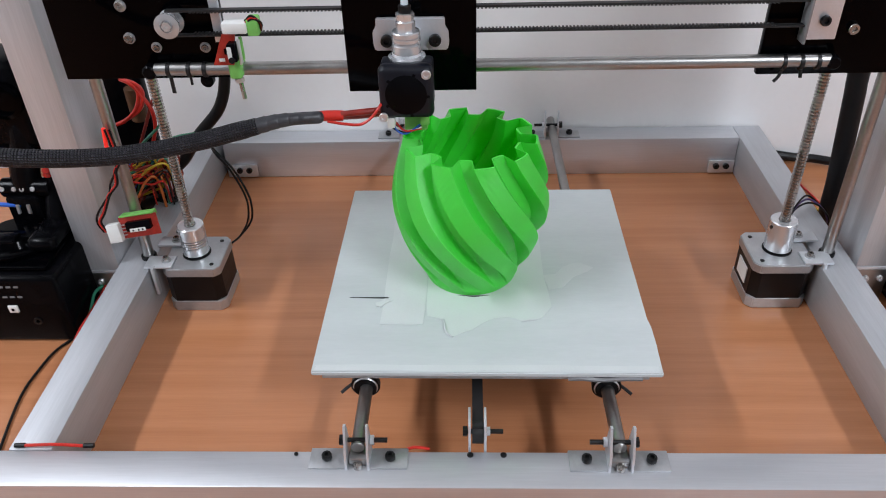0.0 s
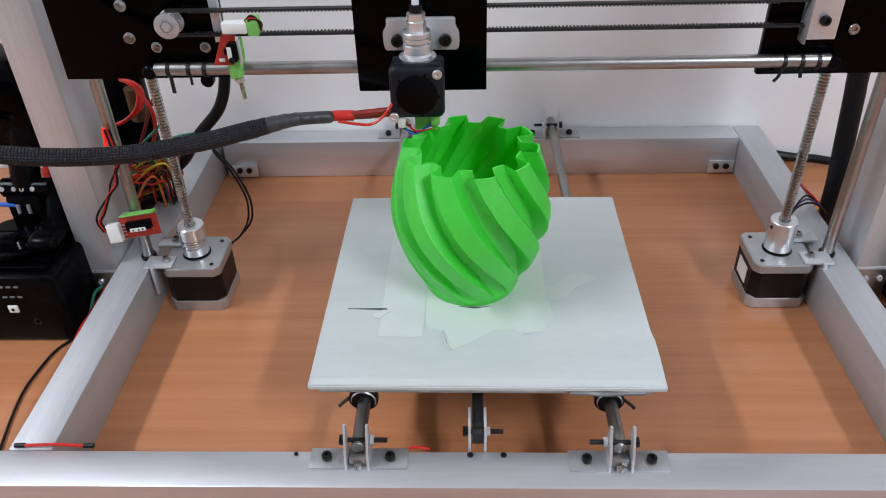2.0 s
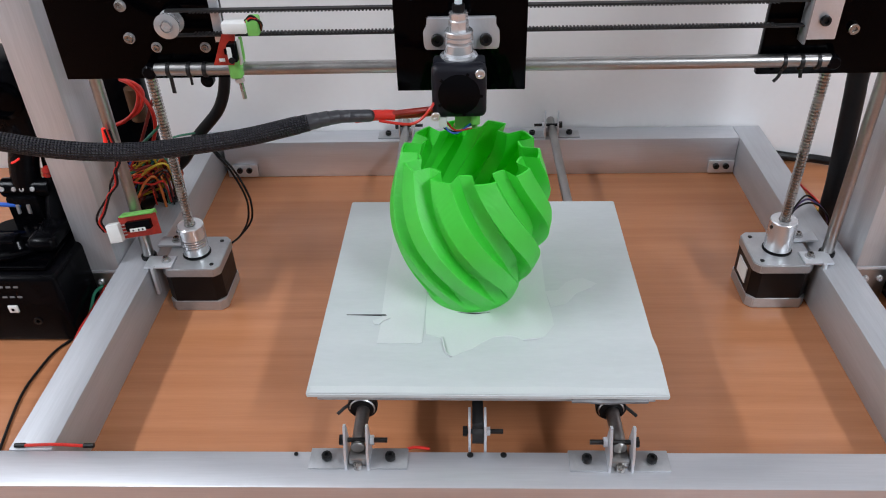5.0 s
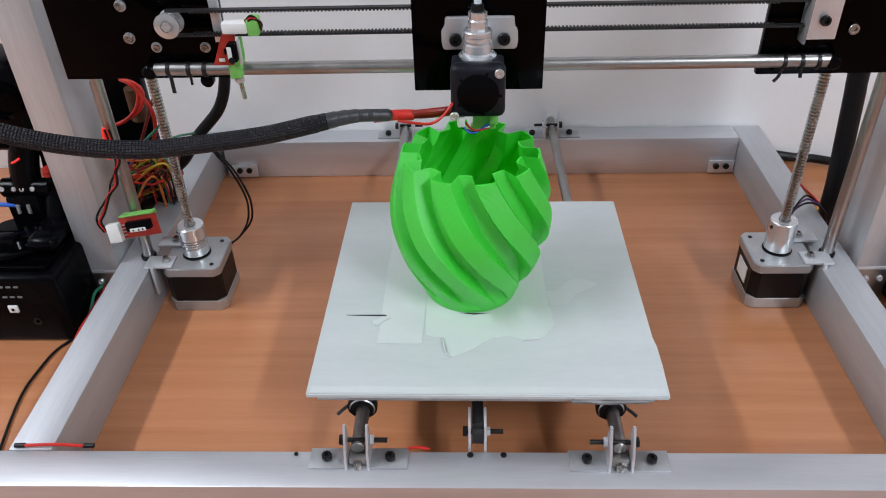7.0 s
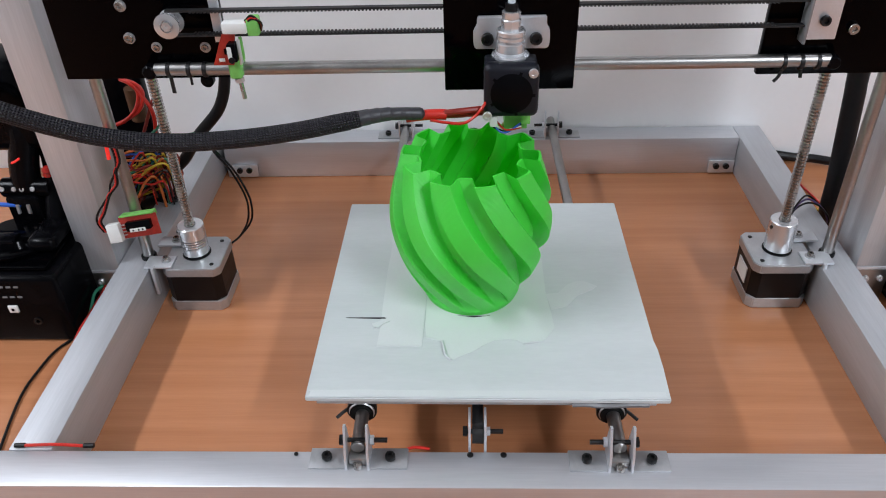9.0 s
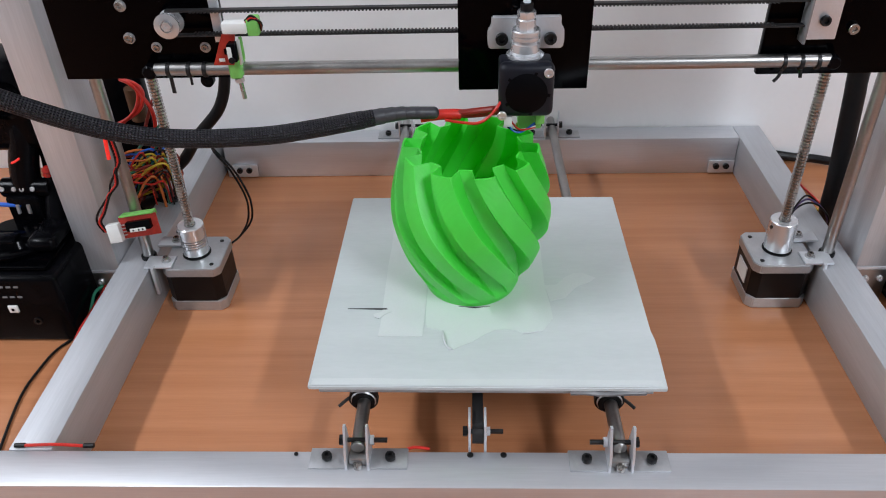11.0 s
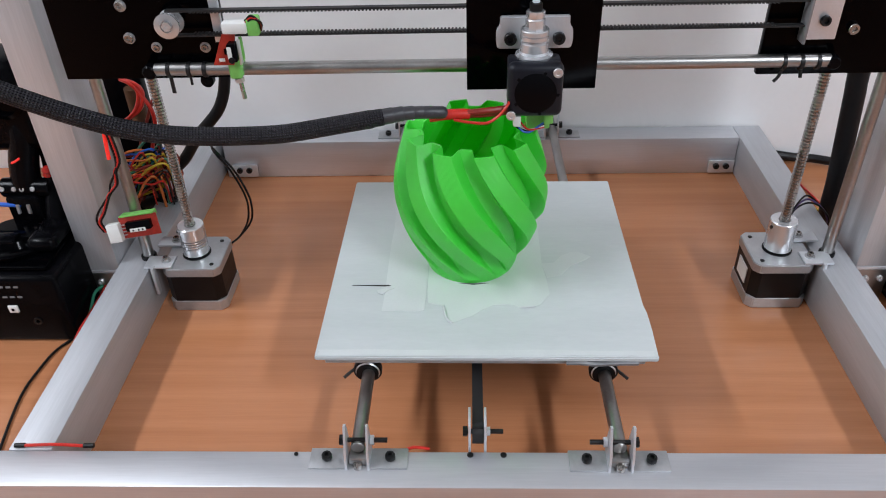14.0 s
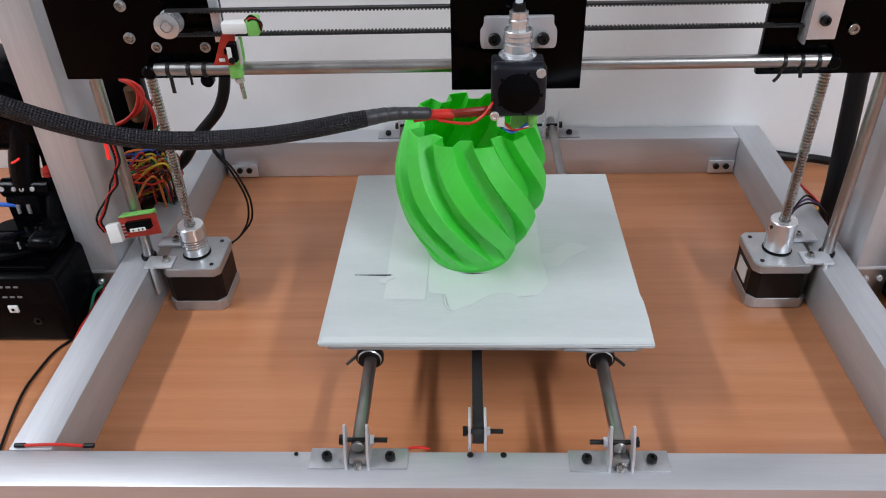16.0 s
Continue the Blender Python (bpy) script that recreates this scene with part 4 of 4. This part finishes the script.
    solid("conduit", tube([(0.3150, 0.215, 0.0), (0.3030, 0.203, 0.0150), (0.2995, 0.2, 0.0500), (0.2935, 0.2, 0.1200), (0.2910, 0.2, 0.1600), (0.2905, 0.2, 0.320)], 0.0080, 16, 6), RUBBER, "thick black conduit that stands behind the rail", "cable")
    solid("loose_wire", tube([(0.2890, 0.285, 0.0011), (0.2960, 0.272, 0.0011), (0.3000, 0.255, 0.0016), (0.2990, 0.238, 0.0011), (0.3060, 0.225, 0.0011)], 0.0011, 7, 5), YELLOW, "thin yellow wire lying on the table", "wire", g)
    solid("loose_wire", tube([(0.2960, 0.290, 0.0011), (0.3040, 0.276, 0.0011), (0.3080, 0.258, 0.0011), (0.3120, 0.236, 0.0011)], 0.0009, 7, 5), RED, "thin red wire lying on the table", "wire", g)
    solid("wall_cable", tube([(0.2965, 0.3185, 0.0075), (0.3060, 0.3180, 0.0060), (0.3160, 0.3180, 0.0045), (0.3330, 0.3150, 0.0045), (0.3560, 0.307, 0.0045), (0.41, 0.30, 0.0045)], 0.0042, 10, 6), BLACKW, "black cable on the table behind the frame", "cable")
    p = thing("power_brick", "black power supply brick beside the frame", "power supply", (0.372, 0.115, 0))
    part("case", box(-0.062, 0.06, -0.045, 0.030, 0, 0.030, 0.003, 3), BLACK, p)
    part("foot_strip", box(-0.0625, -0.0615, -0.040, 0.025, 0.004, 0.007, 0.0003), RUBBER, p)


cables()


def webcam_stand():
    """A black device that stands beside the frame: slotted base, turntable, hinge and a raised head."""
    s = thing("camera_stand", "black jointed camera stand with a slotted base", "camera stand", (-0.36, 0.10, 0))
    part("base", box(-0.10, 0.0585, -0.047, 0.022, 0, 0.060, 0.004, 3), BLACK, s, "glossy black slotted base")
    part("base_lid", box(-0.096, 0.0500, -0.040, 0.018, 0.060, 0.0640, 0.002, 2), ACRYLIC, s)
    # pale grey bars paint the highlights along two rows of slots
    for r, z in enumerate((0.0515, 0.0425)):
        for i in range(14):
            x = -0.045 + i * 0.0055
            part("slot_highlight", box(x, x + 0.0032, -0.0476, -0.0470, z, z + 0.0013), GREY, s)
    part("socket", box(0.0165, 0.0235, -0.0485, -0.0468, 0.0295, 0.0355, 0.0003), WHITEP, s, "small pale socket")
    part("socket_hole", box(0.0190, 0.0208, -0.0489, -0.0485, 0.0316, 0.0334), BLACK, s)
    part("jack", lathe([(0.0032, 0), (0.0032, 0.001), (0.0018, 0.001), (0.0016, -0.0005), (0, -0.0005)], 14, aim((0.034, -0.047, 0.0206), (0.034, -1, 0.0206))), RUBBER, s)
    part("turntable", lathe([(0.026, 0.0640), (0.027, 0.0650), (0.027, 0.0672), (0.025, 0.0685), (0.021, 0.0692), (0.018, 0.0740), (0.0, 0.0745)], 40, pose(0.014, -0.008, 0)), ACRYLIC, s, "glossy black turntable")
    part("grip", box(-0.0020, 0.0230, -0.0245, -0.0120, 0.0690, 0.0760, 0.0012), BLACK, s)
    part("grip_edge", box(-0.0025, 0.0235, -0.0258, -0.0246, 0.0692, 0.0708, 0.0003), STEEL, s, "bright metal edge")
    part("neck", box(0.0060, 0.0310, 0.008, 0.028, 0.0700, 0.0930, 0.003, 2), BLACK, s)
    h = part("hinge", cyl((0.0030, 0.018, 0.0960), (0.0400, 0.018, 0.0960), 0.0075, 20, 0.0008), BLACK, s)
    for x in (0.0060, 0.0150, 0.0210, 0.0290):
        bolt(s, (x, 0.0110, 0.0985), (0, -1, 0.3), 0.0018, 0.0012, STEEL, "screw")
    for x in (0.0150, 0.0230):
        part("screw", cyl((x, 0.0070, 0.0800), (x, 0.0075, 0.0870), 0.0014, 8), STEEL, s)
    part("arm", tube([(0.0200, 0.020, 0.0960), (0.0230, 0.022, 0.115), (0.0300, 0.024, 0.140), (0.0280, 0.030, 0.17)], 0.0105, 12, 6), BLACK, s)
    part("head", box(-0.080, 0.0480, 0.015, 0.060, 0.124, 0.195, 0.012, 4), BLACK, s, "black camera head")
    part("lens", lathe([(0.014, 0), (0.014, 0.004), (0.011, 0.005), (0.010, 0.002), (0.0, 0.0035)], 28, aim((0.030, 0.016, 0.168), (0.030, -1, 0.168))), ACRYLIC, s)
    part("led", tube([(0.0225, 0.0090, 0.1215), (0.0255, 0.0085, 0.1228), (0.0290, 0.0090, 0.1250)], 0.0008, 8, 4), LED, s, "glowing red light")
    part("red_plug", lathe([(0.0022, 0), (0.0036, 0.001), (0.0030, 0.004), (0.0038, 0.0055), (0.0020, 0.0085), (0.0, 0.009)], 9, pose(0.0390, 0.0190, 0.1050, 8, 14, 0)), RED, s, "small red plug")
    part("side_arm", tube([(0.0380, 0.010, 0.062), (0.0400, 0.016, 0.082), (0.0420, 0.026, 0.105), (0.0400, 0.034, 0.130)], 0.0085, 12, 5), BLACK, s)
    part("side_pad", box(0.0300, 0.0520, -0.024, 0.010, 0.0640, 0.0760, 0.005, 3), BLACK, s)
    solid("data_cable", tube([(-0.46, 0.13, 0.0850), (-0.40, 0.118, 0.0875), (-0.372, 0.111, 0.0878), (-0.358, 0.108, 0.0872), (-0.340, 0.110, 0.0850)], 0.0017, 8, 6), BLUE, "blue data cable to the camera stand", "cable")


webcam_stand()


def clutter_behind_stand():
    c = thing("card_box", "small worn brown card box behind the camera stand", "box", (-0.372, 0.20, 0))
    part("body", box(-0.020, 0.014, -0.008, 0.030, 0, 0.042, 0.0010), CARD, c)
    part("flap", box(-0.020, 0.014, -0.0095, -0.0085, 0.026, 0.0425, 0.0003), CARD, c)
    solid("loose_wire", tube([(-0.3800, 0.186, 0.0220), (-0.3746, 0.185, 0.0310), (-0.3687, 0.185, 0.0375), (-0.3620, 0.186, 0.0410), (-0.3540, 0.190, 0.0400)], 0.0011, 7, 5), YELLOW, "yellow wire bent over the card box", "wire", "loose wires")
    solid("loose_wire", tube([(-0.3720, 0.190, 0.0560), (-0.3650, 0.188, 0.0520), (-0.3590, 0.188, 0.0500), (-0.3500, 0.192, 0.0520)], 0.0028, 8, 5), DARKRED, "thick dark red wire behind the camera stand", "wire", "loose wires")


clutter_behind_stand()
# a thin red strip that glows beside the guide rod
solid("red_glow_strip", tube([(-0.2588, 0.1010, 0.1519), (-0.2601, 0.1008, 0.1403), (-0.2612, 0.1006, 0.1285)], 0.0014, 8, 4), LED, "thin glowing red strip beside the guide rod", "lamp")


# ---------------------------------------------------------------- motion
HEAD_X = [(0.0, -0.0440), (0.5, -0.0381), (1.0, -0.0338), (1.5, -0.0325), (2.0, -0.0379), (2.5, -0.0346), (3.0, -0.0300), (3.5, -0.0263), (4.0, -0.0213),
          (6.5, -0.0073), (7.0, -0.0035), (7.5, 0.0023), (8.0, 0.0049), (8.5, 0.0094), (9.0, 0.0152), (11.5, 0.0261), (12.0, 0.0288), (12.5, 0.0241),
          (13.0, 0.0213), (13.5, 0.0223), (14.0, 0.0286), (14.5, 0.0304), (15.0, 0.0296), (15.5, 0.0243), (16.0, 0.0193)]
BED_Y = [(0.0, 0.0497), (0.5, 0.0518), (1.0, 0.0477), (1.5, 0.0427), (2.0, 0.0385), (2.5, 0.0342), (3.0, 0.0305), (3.5, 0.0357), (4.0, 0.0352),
         (6.5, 0.0296), (7.0, 0.0323), (7.5, 0.0329), (8.0, 0.0265), (8.5, 0.0271), (9.0, 0.0297), (11.5, 0.0434), (12.0, 0.0492), (12.5, 0.0515),
         (13.0, 0.0558), (13.5, 0.0621), (14.0, 0.0624), (14.5, 0.0663), (15.0, 0.0728), (15.5, 0.0717), (16.0, 0.0737)]
HEAD_Y = 0.055


def cable_nodes(dx):
    """Where the hanging cable runs when the head has gone dx from its start: it slides with the head and its far end rises."""
    low = (0.1911, 0.1915, 0.1879, 0.1838, 0.1812, 0.1800, 0.1812, 0.1839, 0.1879, 0.1929, 0.1987, 0.2050, 0.2115, 0.218)
    mid = (0.1919, 0.1938, 0.1914, 0.1884, 0.1874, 0.1869, 0.1872, 0.1905, 0.1961, 0.2035, 0.2123, 0.2215, 0.231, 0.240)
    high = (0.1931, 0.1951, 0.1936, 0.1920, 0.1905, 0.1918, 0.1944, 0.1984, 0.2049, 0.2141, 0.2243, 0.2350, 0.246, 0.257)
    xs = (-0.0912, -0.1146, -0.1378, -0.1608, -0.1838, -0.2064, -0.2283, -0.2493, -0.2692, -0.2880, -0.3057, -0.3225, -0.3385, -0.3535)
    t = dx / 0.0487 if dx < 0.0487 else (dx - 0.0487) / 0.0258
    a, b = (low, mid) if dx < 0.0487 else (mid, high)
    out = []
    for i, x in enumerate(xs):
        out.append((x + dx * (0.975 + 0.0085 * i), 0.033 - 0.0047 * i, a[i] + (b[i] - a[i]) * t))
    return out


def cable_poses(dx):
    p = smooth_path(cable_nodes(dx), 4)
    out = []
    for a, b in zip(p, p[1:]):
        d = (b - a).normalized()
        y = Vector((0, 0, 1)).cross(d).normalized()
        m = Matrix((d, y, d.cross(y))).transposed().to_4x4()
        out.append(Matrix.Translation((a + b) / 2) @ m)
    return out


def cable_bundle():
    c = thing("cable_bundle", "black braided cable bundle that hangs from the print head", "cable")
    first = cable_poses(0.0)
    out = []
    for i, m in enumerate(first):
        if i == 0:
            continue
        r = 0.0036 if i < 4 else 0.0036 + min(i - 3, 5) * 0.00032
        shrink = i < 7
        r1 = r if i > 3 else 0.0036
        half = 0.0066
        prof = [(0, -half - r1 * 0.55), (r1 * 0.5, -half - r1 * 0.42), (r1 * 0.85, -half - r1 * 0.15), (r1, -half + 0.001), (r1, half - 0.001), (r1 * 0.85, half + r1 * 0.15), (r1 * 0.5, half + r1 * 0.42), (0, half + r1 * 0.55)]
        q = part("sleeve", lathe(prof, 20, pose(0, 0, 0, 0, 90, 0)), SHRINK if shrink else BRAID, c, "grey heat-shrink sleeve" if shrink else "")
        out.append(q)
    return out


SLEEVES = cable_bundle()


def motions():
    walk(HEAD, [(t, pose(x, HEAD_Y, 0)) for t, x in HEAD_X])
    walk(BED, [(t, pose(0, y, 0, 0, 0, -0.4)) for t, y in BED_Y])
    walk(POT, [(t, pose(-0.0080, y - 0.0017, ZB + 0.0002)) for t, y in BED_Y])
    rows = [(t, cable_poses(x - HEAD_X[0][1])) for t, x in HEAD_X]
    for i, q in enumerate(SLEEVES, 1):
        walk(q, [(t, ms[i]) for t, ms in rows])


motions()
